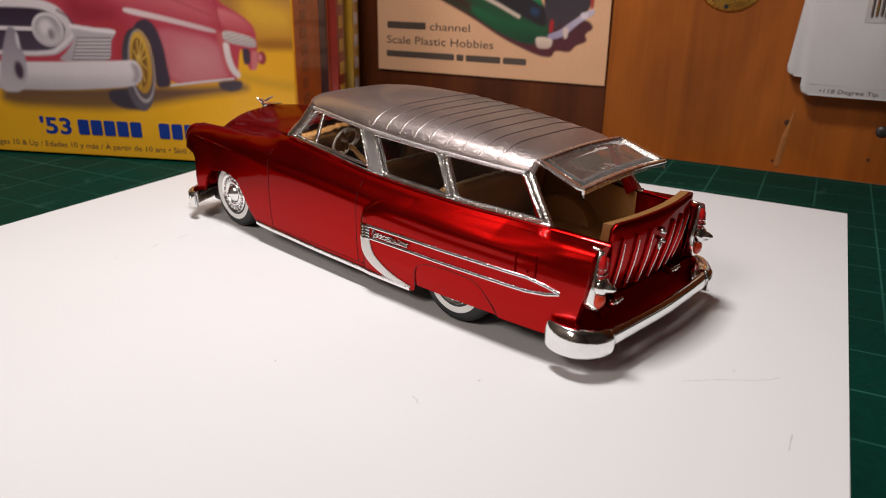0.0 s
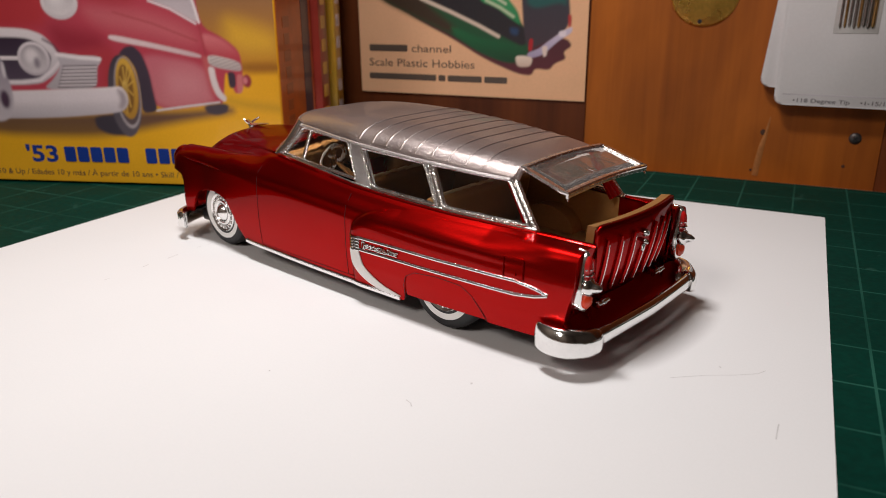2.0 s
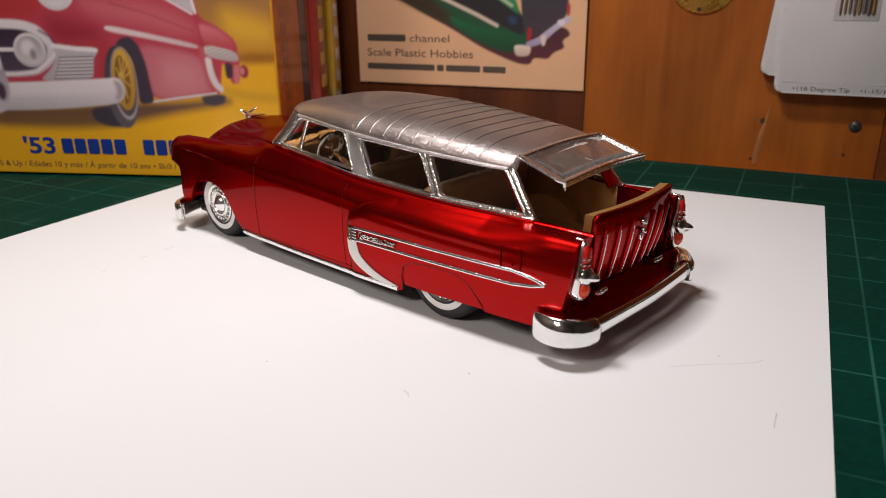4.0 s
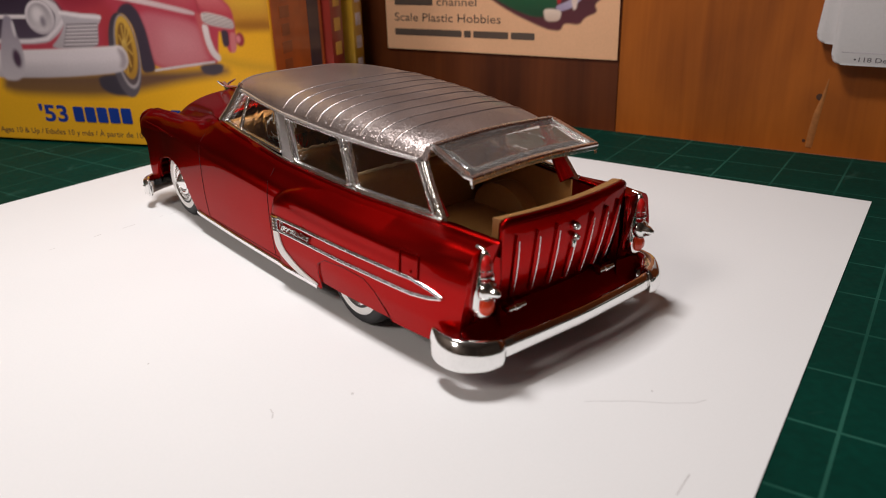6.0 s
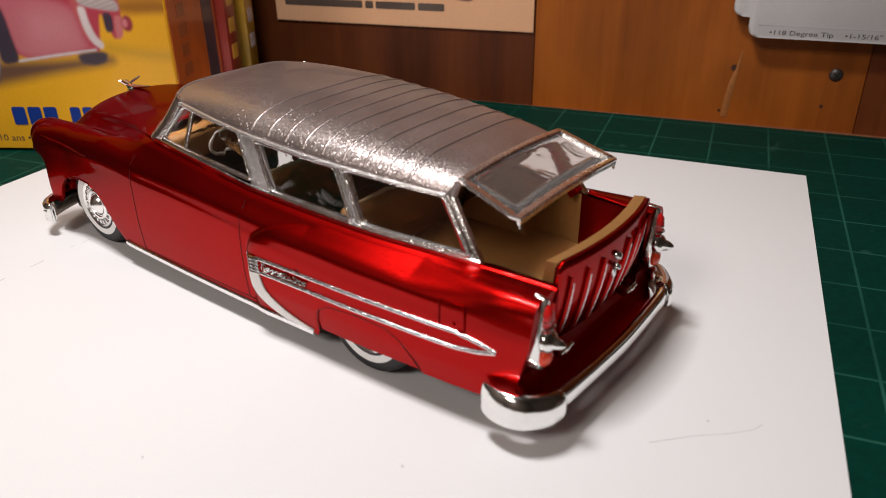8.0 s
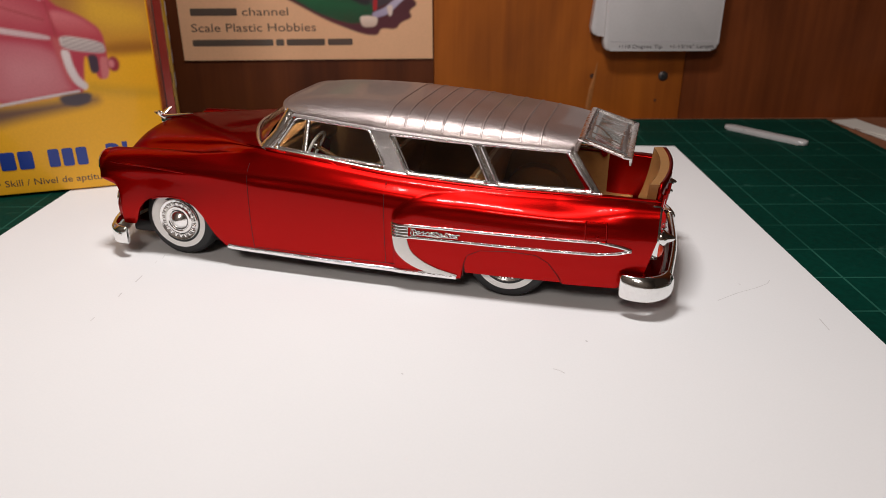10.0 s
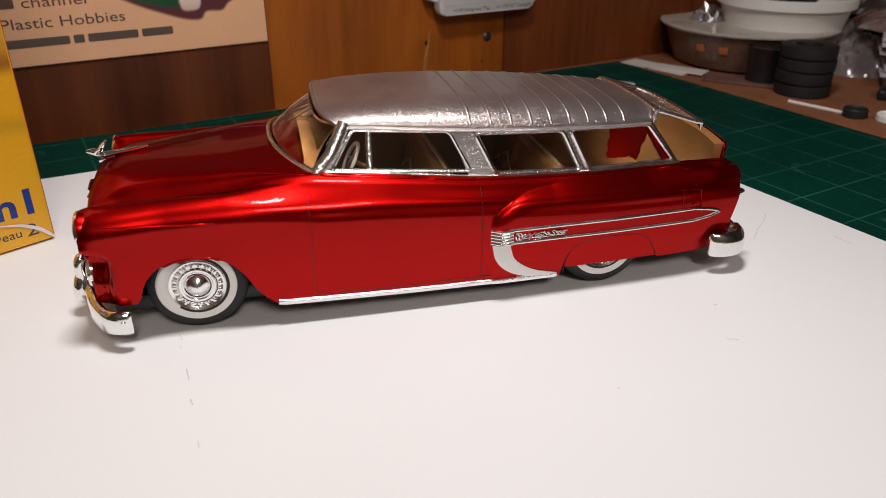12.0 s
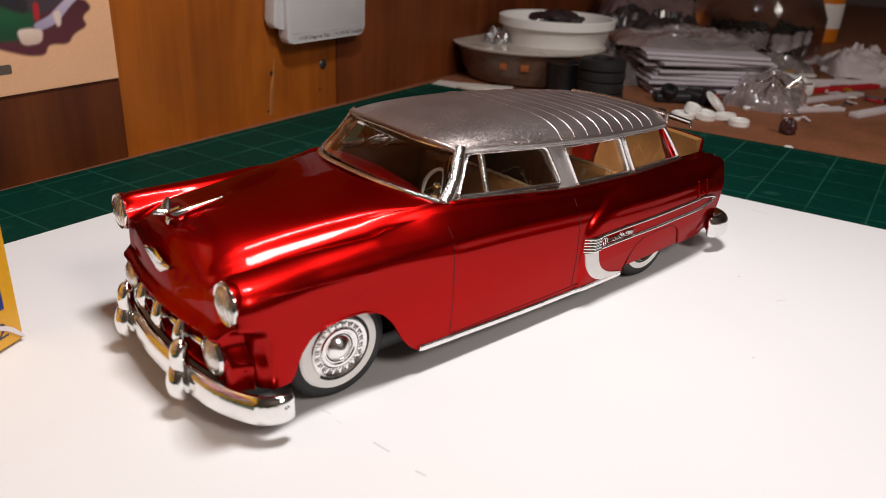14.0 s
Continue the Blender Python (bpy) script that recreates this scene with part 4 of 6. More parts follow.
for sgn in (-1, 1):
    bm = bmesh.new()
    sweep(bm, [on_side(x, np.interp(x, [28, 90, 97, 100], [24.0, 24.0, 22.9, 21.8]), sgn, 0.15) for x in list(np.linspace(28, 90, 24)) + [92, 94, 96, 98, 100]], (0.45, 0.5), n=8)
    sweep(bm, [on_side(x, np.interp(x, [28, 90, 96, 100], [20.0, 20.0, 20.7, 21.7]), sgn, 0.15) for x in list(np.linspace(28, 90, 24)) + [92, 94, 96, 98, 100]], (0.45, 0.5), n=8)
    spear = part("side_spear", bm, FOIL, car, "bright twin-line side moulding")
    bm = bmesh.new()
    for z in (19.9, 20.9, 21.9, 22.9, 23.9):
        sweep(bm, [on_side(23.2, z, sgn, 0.1), on_side(26, z, sgn, 0.5), on_side(29.4, z, sgn, 0.3)], (0.5, 0.45), n=8)
    part("ribbed_block", bm, CHROME, spear)
    bm = bmesh.new()
    def flow(t):
        tall = 1.25 if t < 0.1 else 0.75 + 0.35 * math.sin(t * 17 + 0.6) * math.sin(t * 41)
        a = t * 88 + 2.2 * math.sin(t * 13)
        return 30.4 + 15.6 * t + 0.75 * math.sin(a), 22.0 + tall * math.cos(a * 0.93 + 0.5 * math.sin(t * 29)) * (1 - 0.3 * t)

    sweep(bm, [on_side(*flow(t), sgn, 0.35) for t in np.linspace(0, 1, 150)], (0.2, 0.22), n=6)
    sweep(bm, [on_side(31 + 15 * t, 21.15 + 0.12 * math.sin(9 * t), sgn, 0.3) for t in np.linspace(0, 1, 12)], (0.16, 0.2), n=6)
    part("script_badge", bm, CHROME, spear, "bright wavy badge")
    # pale crescent guard
    outer = spline([(23.4, 19.4), (24.6, 14.4), (28.4, 10.2), (34.5, 7.3), (44.6, 5.6)], 8)
    inner = spline([(28.6, 19.4), (30.2, 14.8), (33.8, 11.4), (38.6, 8.9), (45.2, 7.1)], 8)
    bm = bmesh.new()
    surf(bm, [[on_side(*o, sgn, -0.2), on_side(*o, sgn, 0.35), on_side(*((np.array(o) + i_) / 2), sgn, 0.6), on_side(*i_, sgn, 0.35), on_side(*i_, sgn, -0.2)] for o, i_ in zip(outer, inner)])
    part("fender_guard", bm, WHITE, car, "white crescent stone guard")
    bm = bmesh.new()
    sweep(bm, [on_side(x, bottom(x) + 0.5, sgn, 0.2) for x in np.linspace(-39.5, 45, 40)], (0.6, 0.85), n=8)
    part("rocker_moulding", bm, FOIL, car)
    # panel lines
    bm = bmesh.new()
    sweep(bm, [on_side(-29, z, sgn, 0.02) for z in np.linspace(8.6, 38.6, 16)], (0.13, 0.11), n=6)
    sweep(bm, [on_side(20.4, z, sgn, 0.02) for z in np.linspace(8.6, 36.5, 16)], (0.13, 0.11), n=6)
    sweep(bm, [on_side(x, 8.6, sgn, 0.02) for x in np.linspace(-29, 23.5, 20)], (0.13, 0.11), n=6)
    part("door_seam", bm, SEAM, car)
    bm = bmesh.new()
    sweep(bm, [on_side(x, z, sgn, 0.02) for x, z in ((47.1, 7), (47.6, 12), (49, 15.5), (53, 17.6), (62, 18.4), (71, 17.9), (75, 15.6), (78, 11.2), (79.6, 8))], (0.13, 0.11), n=6)
    part("skirt_seam", bm, SEAM, car)
    # raised crease on the front fender
    bm = bmesh.new()
    sweep(bm, [on_side(x, 35.6 - 0.06 * (x + 84), sgn, 0.05) for x in np.linspace(-83, -54, 16)], [(0.4 * math.sin(math.pi * (k + 0.5) / 16) + 0.02, 0.3) for k in range(16)], n=8)
    part("fender_crease", bm, PAINT, car)
bm = bmesh.new()
ring = [on_side(x, z, -1, 0.2) for x, z in rounded([(86.0, 24.2), (85.6, 30.4), (92.0, 30.2), (92.4, 24.2)], 0.6, 3)]
sweep(bm, ring, (0.22, 0.24), n=6, closed=True)
lathe(bm, [(0.5, 0), (0.4, 0.4), (0, 0.5)], at(*on_side(89.6, 25.6, -1, 0), 90, 0, 0), 10)
part("fuel_flap", bm, PAINT, car)
# draw the nose out a little, lamps and bumper with it
for ob in car.children_recursive:
    if ob.type == "MESH" and not any(k in ob.name for k in ("wheel", "hubcap", "chassis")):
        for v in ob.data.vertices:
            f = min(1.0, max(0.0, (-0.066 - v.co.x) / 0.018))
            f *= f * (3 - 2 * f)
            v.co.x -= 0.0006 * f
            v.co.y *= 1 + 0.045 * f

# ---- interior ----
bm = bmesh.new()
rbox(bm, 63.5, 54, 1.0, at(65.75, 0, 19.5), 0.2)
rbox(bm, 60, 54, 1.0, at(4, 0, 13), 0.2)
interior = part("interior_tub", bm, TAN, car, "tan plastic cabin and load floor")
for sgn in (-1, 1):
    bm = bmesh.new()
    rows = [[(x, sgn * (key(x, BY) - 1.4), z) for z in np.linspace(12, key(x, BZ) - 0.6, 6)] for x in np.linspace(-28, 87.5, 36)]
    surf(bm, rows)
    part("side_trim", bm, TAN, interior)
    bm = bmesh.new()
    surf(bm, [[(x, sgn * (key(x, BY) - 1.3 - 0.5 * math.sin(math.pi * min(1, (x - 87.5) / 9))), z) for z in np.linspace(12, key(x, BZ) - 0.4, 6)] for x in np.linspace(87.5, 106, 10)])
    part("quarter_panel_inner", bm, PAINT, car)
    bm = bmesh.new()
    g = arc_pts(0, 0, 11.5, 11.5, 0, 180, 16)
    surf(bm, [[(61.3 + a, sgn * 27, 19.8 + b * 0.75) for a, b in g], [(61.3 + a, sgn * 20, 19.8 + b * 0.75) for a, b in g]])
    bm.faces.new([bm.verts.new((61.3 + a, sgn * 20, 19.8 + b * 0.75)) for a, b in g])
    part("wheel_housing", bm, TAN, interior)


def bench(x, name):
    bm = bmesh.new()
    rbox(bm, 17, 52, 8, at(x, 0, 18.5), 2.5, 3)
    seat = part(name, bm, TAN, interior, "tan moulded bench")
    bm = bmesh.new()
    rbox(bm, 5.5, 52, 19, at(x + 9.5, 0, 28.5, 0, 12, 0), 2.2, 3)
    part("backrest", bm, TAN, seat)
    bm = bmesh.new()
    for k in range(-5, 6):
        sweep(bm, [(x + 5.4, k * 4.4, 22), (x + 8.6, k * 4.4, 36.4)], (0.3, 0.3), n=6)
    part("pleats", bm, TAN, seat)
    bm = bmesh.new()
    sweep(bm, [(x + 11.2, y, 38.2 - 0.6 * abs(y / 25) ** 4) for y in np.linspace(-25, 25, 21)], (0.55, 0.55), n=8)
    for k in (-1, 1):
        sweep(bm, [(x + 5.2, k * 12.5 - 10, 24), (x + 6.6, k * 12.5, 30), (x + 5.2, k * 12.5 + 10, 24)], (0.35, 0.35), n=6)
    part("piping", bm, PIPING, seat, "pale piping")


bench(2, "front_bench"), bench(37, "rear_bench")
bm = bmesh.new()
rbox(bm, 7, 55, 9, at(-27, 0, 37.5), 2.0, 3)
dash = part("dashboard", bm, TAN, interior)
bm = bmesh.new()
rows = [[(x, y, 43.6 - 0.1 * abs(y) + 0.06 * (-27 - x)) for y in np.linspace(-27, 27, 9)] for x in np.linspace(-37, -24, 5)]
surf(bm, rows)
part("dash_top", bm, TAN, dash)
hub = at(-14.5, -12.5, 40.0, 0, -62, 0)
bm = bmesh.new()
sweep(bm, [tuple(hub @ Vector((5.4 * math.cos(a), 5.4 * math.sin(a), 0))) for a in [2 * math.pi * k / 32 for k in range(32)]], (0.55, 0.55), n=8, closed=True, up=hub.to_3x3() @ Vector((0, 0, 1)))
steer = part("steering_wheel", bm, WHITE, interior, "white steering wheel")
bm = bmesh.new()
sweep(bm, [tuple(hub @ Vector((-5.4, 0, 0))), tuple(hub @ Vector((0, 0, -0.5))), tuple(hub @ Vector((5.4, 0, 0)))], (0.4, 0.4), n=6)
lathe(bm, [(1.4, -0.8), (1.3, 0.6), (0, 1.0)], hub, 14)
part("horn_ring", bm, CHROME, steer)
bm = bmesh.new()
sweep(bm, [tuple(hub @ Vector((0, 0, -0.5))), tuple(hub @ Vector((0, 0, -14)))], (0.8, 0.8), n=8)
part("column", bm, TAN, steer)


# ---- printed kit box standing on edge behind the car ----
YELLOW = mat("yellow_print", (0.78, 0.39, 0.012), 0.5, var=0.05, coat=0.12)


class Picture:
    """A printed picture: soft-edged inks laid over one another on a fine sheet of the given size."""

    def __init__(self, x0, x1, z0, z1, step, paper):
        self.gx, self.gz = np.meshgrid(np.arange(x0, x1 + 1e-6, step), np.arange(z0, z1 + 1e-6, step))
        self.ink = np.empty(self.gx.shape + (3,))
        self.ink[:] = paper

    def near(self, pts, closed):
        """Distance to a line of points, and whether each place lies inside it."""
        d = np.full(self.gx.shape, 1e9)
        inside = np.zeros(self.gx.shape, bool)
        ends = list(zip(pts, pts[1:] + pts[:1])) if closed else list(zip(pts, pts[1:]))
        for (ax, az), (bx, bz) in ends:
            ex, ez = bx - ax, bz - az
            t = np.clip(((self.gx - ax) * ex + (self.gz - az) * ez) / max(1e-9, ex * ex + ez * ez), 0, 1)
            d = np.minimum(d, np.hypot(self.gx - ax - t * ex, self.gz - az - t * ez))
            if closed and abs(ez) > 1e-9:
                inside ^= ((az > self.gz) != (bz > self.gz)) & (self.gx < ex * (self.gz - az) / ez + ax)
        return d, inside

    def lay(self, cover, low, high=None):
        tint = np.array(low, float)
        if high is not None:
            rows = self.gz[cover > 0.5]
            lo, hi = (rows.min(), rows.max()) if rows.size else (0.0, 1.0)
            f = np.clip((self.gz - lo) / max(0.1, hi - lo), 0, 1)[..., None]
            tint = np.array(high, float) * (1 - f) + np.array(low, float) * f
        c = cover[..., None]
        self.ink[:] = self.ink * (1 - c) + tint * c

    def fill(self, poly, top, foot=None, soft=0.6, smooth=True):
        if smooth and len(poly) < 24:
            for _ in range(2):
                poly = [q for (xa, za), (xb, zb) in zip(poly, poly[1:] + poly[:1]) for q in ((xa + (xb - xa) * 0.2, za + (zb - za) * 0.2), (xa + (xb - xa) * 0.8, za + (zb - za) * 0.8))]
        d, inside = self.near(poly, True)
        f = np.clip(0.5 + np.where(inside, d, -d) / (2 * soft), 0, 1)
        self.lay(f * f * (3 - 2 * f), top, foot)

    def stroke(self, pts, width, tint, soft=0.4):
        d, _ = self.near(pts, False)
        self.lay(np.clip(0.5 + (width / 2 - d) / (2 * soft), 0, 1), tint)

    def sheet(self, name, parent, material, y):
        nz, nx = self.gx.shape
        me = bpy.data.meshes.new(name)
        co_ = np.stack([self.gx, np.full_like(self.gx, y), self.gz], -1).reshape(-1, 3) * MM
        k = (np.arange(nz - 1)[:, None] * nx + np.arange(nx - 1)[None]).reshape(-1)
        me.from_pydata(co_.tolist(), [], np.stack([k, k + 1, k + nx + 1, k + nx], -1).tolist())
        layer = me.color_attributes.new("ink", "FLOAT_COLOR", "POINT")
        layer.data.foreach_set("color", np.concatenate([self.ink.reshape(-1, 3), np.ones((nx * nz, 1))], 1).astype(np.float32).ravel())
        me.materials.append(material)
        ob = new(name, me)
        ob.parent = parent
        return ob


def ink_print(name, rough, coat):
    """Coloured inks on coated paper, faintly mottled."""
    m = mat(name, (1, 1, 1), rough, var=0.06, scales=(30, 900), coat=coat)
    n, l = m.node_tree.nodes, m.node_tree.links
    at_ = n.new("ShaderNodeVertexColor")
    at_.layer_name = "ink"
    p = n["Principled BSDF"]
    old = p.inputs["Base Color"].links[0].from_socket
    mul = n.new("ShaderNodeVectorMath")
    mul.operation = "MULTIPLY"
    l.new(old, mul.inputs[0])
    l.new(at_.outputs["Color"], mul.inputs[1])
    l.new(mul.outputs[0], p.inputs["Base Color"])
    return m


def ink(name, c, rough=0.35, var=0.1, stretch=(1, 1, 1)):
    return mat(name, c, rough, var=var, scales=(26, 70), coat=0.3, stretch=stretch)


INK_BLUE = ink("blue_ink", (0.008, 0.035, 0.25))
INK_DARK = ink("dark_ink", (0.045, 0.032, 0.045))
INK_GREY = ink("silver_ink", (0.55, 0.50, 0.55), var=0.6, stretch=(0.4, 1, 3.0))
INK_PALE = ink("pale_ink", (0.82, 0.76, 0.80), var=0.28, stretch=(0.4, 1, 2.4))
INK_GOLD = ink("gold_ink", (0.55, 0.30, 0.04), var=0.5)
INK_ORANGE = ink("orange_ink", (0.50, 0.10, 0.012), var=0.3)
BOX = pose(-116 * MM, 38.7 * MM, 0.0003, 0, 0, 34.3)
box = root("kit_box", "yellow printed model kit box standing on its long edge", "box", BOX)
bm = bmesh.new()
rbox(bm, 268, 57, 178, at(-134, 28.7, 89.2), 0.7, 2)
lid = part("lid", bm, YELLOW, box, "yellow printed lid")
bm = bmesh.new()
rbox(bm, 0.3, 55, 176, at(0.15, 28.7, 89.2))
end = part("end_panel", bm, INK_ORANGE, box, "orange-red printed end panel")
bm = bmesh.new()
RUST = ink("rust_ink", (0.34, 0.08, 0.02), var=0.4)
for k in range(7):
    bm = bmesh.new()
    rbox(bm, 0.2, 8 if k % 2 else 10, 5.5, at(0.42, 14, 34 + 8.4 * k))
    part("print_bar", bm, RUST, end)
bm = bmesh.new()
rbox(bm, 0.2, 13, 176, at(0.42, 46, 89.2))
part("print_stripe", bm, INK_DARK, end)


def printed(parent, name, poly, material, layer, frame_=None):
    """A printed shape on an upright face: (along, height), stacked by layer towards the viewer."""
    if len(poly) in range(5, 20) and name not in ("title_block", "word_bar"):
        for _ in range(2):
            soft_ = []
            for (xa, za), (xb, zb) in zip(poly, poly[1:] + poly[:1]):
                soft_ += [(xa + (xb - xa) * 0.18, za + (zb - za) * 0.18), (xa + (xb - xa) * 0.82, za + (zb - za) * 0.82)]
            poly = soft_
    bm = bmesh.new()
    slab(bm, poly, at(0, -0.12 * layer, 0, 90, 0, 0), 0.1)
    return part(name, bm, material, parent)


def oval(cx, cz, rx, rz, n=28):
    return arc_pts(cx, cz, rx, rz, 0, 360, n)[:-1]


def block(x0, z0, x1, z1, r=0.7):
    return rounded([(x0, z0), (x1, z0), (x1, z1), (x0, z1)], r, 3)


P = printed
art = Picture(-196, -0.2, 0.8, 118, 0.7, (0.78, 0.39, 0.012))
# backdrop: warm dusk over bright yellow ground
art.fill([(-45, 106.7), (7.6, 106.7), (4.8, 59.8), (-49.2, 61.5)], (0.22, 0.11, 0.07), (0.55, 0.24, 0.015), soft=3)
art.fill([(-26.7, 87.5), (-13.7, 84.7), (0.4, 79.1), (-0.3, 69.2), (-15.1, 69.2), (-26.6, 73.5)], (0.66, 0.36, 0.03), soft=7)
art.fill([(-20, 65), (5.2, 65.5), (4.8, 60.1), (-20.5, 60.3)], (0.33, 0.13, 0.012), soft=2.5)
art.fill([(-29.2, 48.9), (-17.4, 45.9), (3.5, 43.9), (3.2, 39.7), (-20.8, 42.1), (-29.7, 44.5)], (0.6, 0.32, 0.015), soft=3)
art.fill([(-166.4, 37), (-168.8, 26.3), (-121.9, 25.4), (-95.4, 26.3), (-74.7, 30.6), (-52.5, 35.1), (-25.6, 39.4), (-26.8, 42.7), (-51.8, 40.3), (-80.3, 39.7), (-126.3, 37)], (0.1, 0.05, 0.05), (0.2, 0.1, 0.03), soft=3.5)
# the pictured car
art.fill([(-165.5, 112.2), (-40.5, 112.2), (-39.9, 83.3), (-26.9, 76.9), (-19.7, 70.7), (-19.1, 59.2), (-20.5, 51), (-24.3, 49.2), (-26.7, 58.6), (-28.6, 60.3), (-31, 43.9), (-34.6, 44.7), (-68.9, 39.7), (-74.3, 59.2), (-80.3, 70.7), (-87, 67.8), (-93.3, 46.8), (-178.2, 44.5)], (0.44, 0.045, 0.075), soft=0.8)
art.fill([(-165.5, 112.2), (-121.2, 112.2), (-122.1, 84.7), (-130.3, 81.9), (-169, 81.9)], (0.42, 0.03, 0.04), soft=5)
art.fill([(-122.1, 84.7), (-108.2, 81.9), (-93.1, 78.5), (-91.5, 69.2), (-113.6, 69.2), (-120.8, 73.5)], (0.30, 0.02, 0.04), soft=6)
art.fill([(-113.8, 68.4), (-90.8, 73.5), (-86.8, 69.2), (-93.2, 47.4), (-99, 47.4), (-95.8, 66.4)], (0.4, 0.035, 0.05), soft=4)
art.fill([(-103.1, 93), (-66.7, 90.2), (-42.2, 81.3), (-41.2, 72.1), (-68.4, 78.5), (-95.4, 83.3)], (0.52, 0.11, 0.135), soft=6)
art.fill([(-72.7, 70.1), (-39.7, 64.4), (-37.7, 50.4), (-35.2, 45), (-68.1, 40.6), (-70.5, 59.2)], (0.52, 0.13, 0.17), (0.52, 0.165, 0.19), soft=2.5)
art.fill([(-61.4, 62.1), (-41.7, 59.8), (-40.9, 48.9), (-60.4, 46.8)], (0.58, 0.21, 0.24), soft=7)
art.fill([(-39.7, 80.2), (-27.5, 76.3), (-21, 70.1), (-20.2, 66.1), (-37.3, 69.5)], (0.62, 0.17, 0.19), (0.45, 0.05, 0.07), soft=1.5)
art.fill([(-40.4, 68.4), (-36.8, 68.4), (-36.1, 63.8), (-34, 50.4), (-36.1, 48), (-39.1, 59.2)], (0.5, 0.1, 0.11), soft=1.2)
art.stroke([(-85.1, 89.7), (-64.5, 84.1), (-42, 75.7)], 0.5, (0.36, 0.05, 0.06), soft=0.7)
art.stroke([(-40, 82.5), (-38.6, 73.5), (-38, 68.4)], 0.5, (0.34, 0.04, 0.05), soft=0.6)
art.fill([(-65.3, 104), (-65.3, 95.7), (-54.4, 91.9), (-41.6, 84.7), (-39.6, 85.8), (-43.2, 104)], (0.42, 0.36, 0.4), (0.56, 0.48, 0.51), soft=0.8)
art.stroke([(-65.4, 95.2), (-54.5, 91.3), (-41.6, 84.1)], 1, (0.74, 0.66, 0.69), soft=0.4)
art.stroke([(-43.2, 98.5), (-41.1, 90.8), (-39.8, 84.7)], 1.2, (0.8, 0.72, 0.74), soft=0.4)
art.fill([(-89.3, 79.1), (-65.8, 74.6), (-40.3, 69.2), (-40.6, 66.9), (-66.2, 72.1), (-89.8, 76)], (0.74, 0.58, 0.6), (0.6, 0.42, 0.44), soft=0.7)
art.fill([(-37.3, 69.5), (-20.2, 65.8), (-19.3, 60.3), (-36.8, 63.2)], (0.62, 0.55, 0.52), (0.45, 0.38, 0.38), soft=0.7)
art.stroke([(-35.6, 68.1), (-20.3, 64.7)], 0.35, (0.34, 0.28, 0.28), soft=0.4)
art.stroke([(-35.7, 66.9), (-20.4, 63.5)], 0.35, (0.34, 0.28, 0.28), soft=0.4)
art.stroke([(-35.9, 65.8), (-20.5, 62.4)], 0.35, (0.34, 0.28, 0.28), soft=0.4)
art.stroke([(-36, 64.7), (-20.7, 61.2)], 0.35, (0.34, 0.28, 0.28), soft=0.4)
art.fill([(-37.7, 63.2), (-36.6, 53.9), (-34.2, 48), (-30.3, 45), (-28.8, 47.4), (-32.1, 51), (-33.8, 57.4), (-34.1, 62.7)], (0.74, 0.64, 0.64), (0.62, 0.55, 0.56), soft=0.7)
art.stroke([(-68.2, 40.3), (-51.5, 42.7), (-33.3, 45)], 1.1, (0.6, 0.54, 0.56), soft=0.4)
art.fill([(-42.2, 43.3), (-30.9, 44.7), (-28, 43.3), (-29.6, 39.7), (-35, 38.2), (-40.7, 39.4)], (0.06, 0.045, 0.06), soft=1)
art.fill([(-27.4, 60.6), (-23.2, 60.3), (-23.4, 52.7), (-27.1, 52.2)], (0.05, 0.03, 0.05), soft=0.6)
art.fill([(-22.6, 59.8), (-18.5, 58.6), (-20, 50.4), (-23.1, 49.2)], (0.55, 0.16, 0.17), soft=0.7)
art.fill(oval(-17.3, 56, 2.4, 3.3), (0.28, 0.02, 0.04), soft=0.8)
art.fill(oval(-18.2, 56.2, 1.2, 1.7), (0.62, 0.2, 0.22), soft=0.8)
art.fill([(-86, 68.4), (-82.2, 72.4), (-77.1, 73.5), (-72.7, 69.5), (-69.8, 59.8), (-68.9, 48.9), (-67.6, 39.7), (-76.7, 38.5), (-76.3, 50.4), (-77.1, 61.5), (-81.1, 67.8)], (0.05, 0.035, 0.055), soft=0.8)
art.fill([(-104.5, 36.8), (-86, 38.5), (-80.6, 30.8), (-85, 26.4), (-97, 26.8), (-104, 30.6)], (0.045, 0.035, 0.05), soft=1.2)
art.fill(oval(-85.3, 47.4, 8.9, 21.4), (0.045, 0.035, 0.05), (0.11, 0.09, 0.11), soft=0.7)
art.fill(oval(-83.4, 49.2, 7.0, 18.6), (0.42, 0.36, 0.38), soft=0.9)
art.fill(oval(-83.3, 49.8, 6.5, 17.4), (0.1, 0.07, 0.08), soft=0.7)
art.fill(oval(-83.4, 51.3, 6.0, 15.8), (0.62, 0.35, 0.05), (0.4, 0.2, 0.03), soft=0.6)
art.fill(oval(-84, 51.3, 4.1, 12.5), (0.2, 0.09, 0.02), soft=0.8)
art.stroke([(-83.1, 51.3), (-80.5, 48.2)], 0.7, (0.62, 0.37, 0.07), soft=0.5)
art.stroke([(-83.5, 49.8), (-82.6, 42.1)], 0.7, (0.62, 0.37, 0.07), soft=0.5)
art.stroke([(-84, 48.9), (-85.1, 39)], 0.7, (0.62, 0.37, 0.07), soft=0.5)
art.stroke([(-84.6, 48.6), (-87.4, 39.7)], 0.7, (0.62, 0.37, 0.07), soft=0.5)
art.stroke([(-85, 49.3), (-88.5, 44.2)], 0.7, (0.62, 0.37, 0.07), soft=0.5)
art.stroke([(-85.1, 50.5), (-88.2, 50.8)], 0.7, (0.62, 0.37, 0.07), soft=0.5)
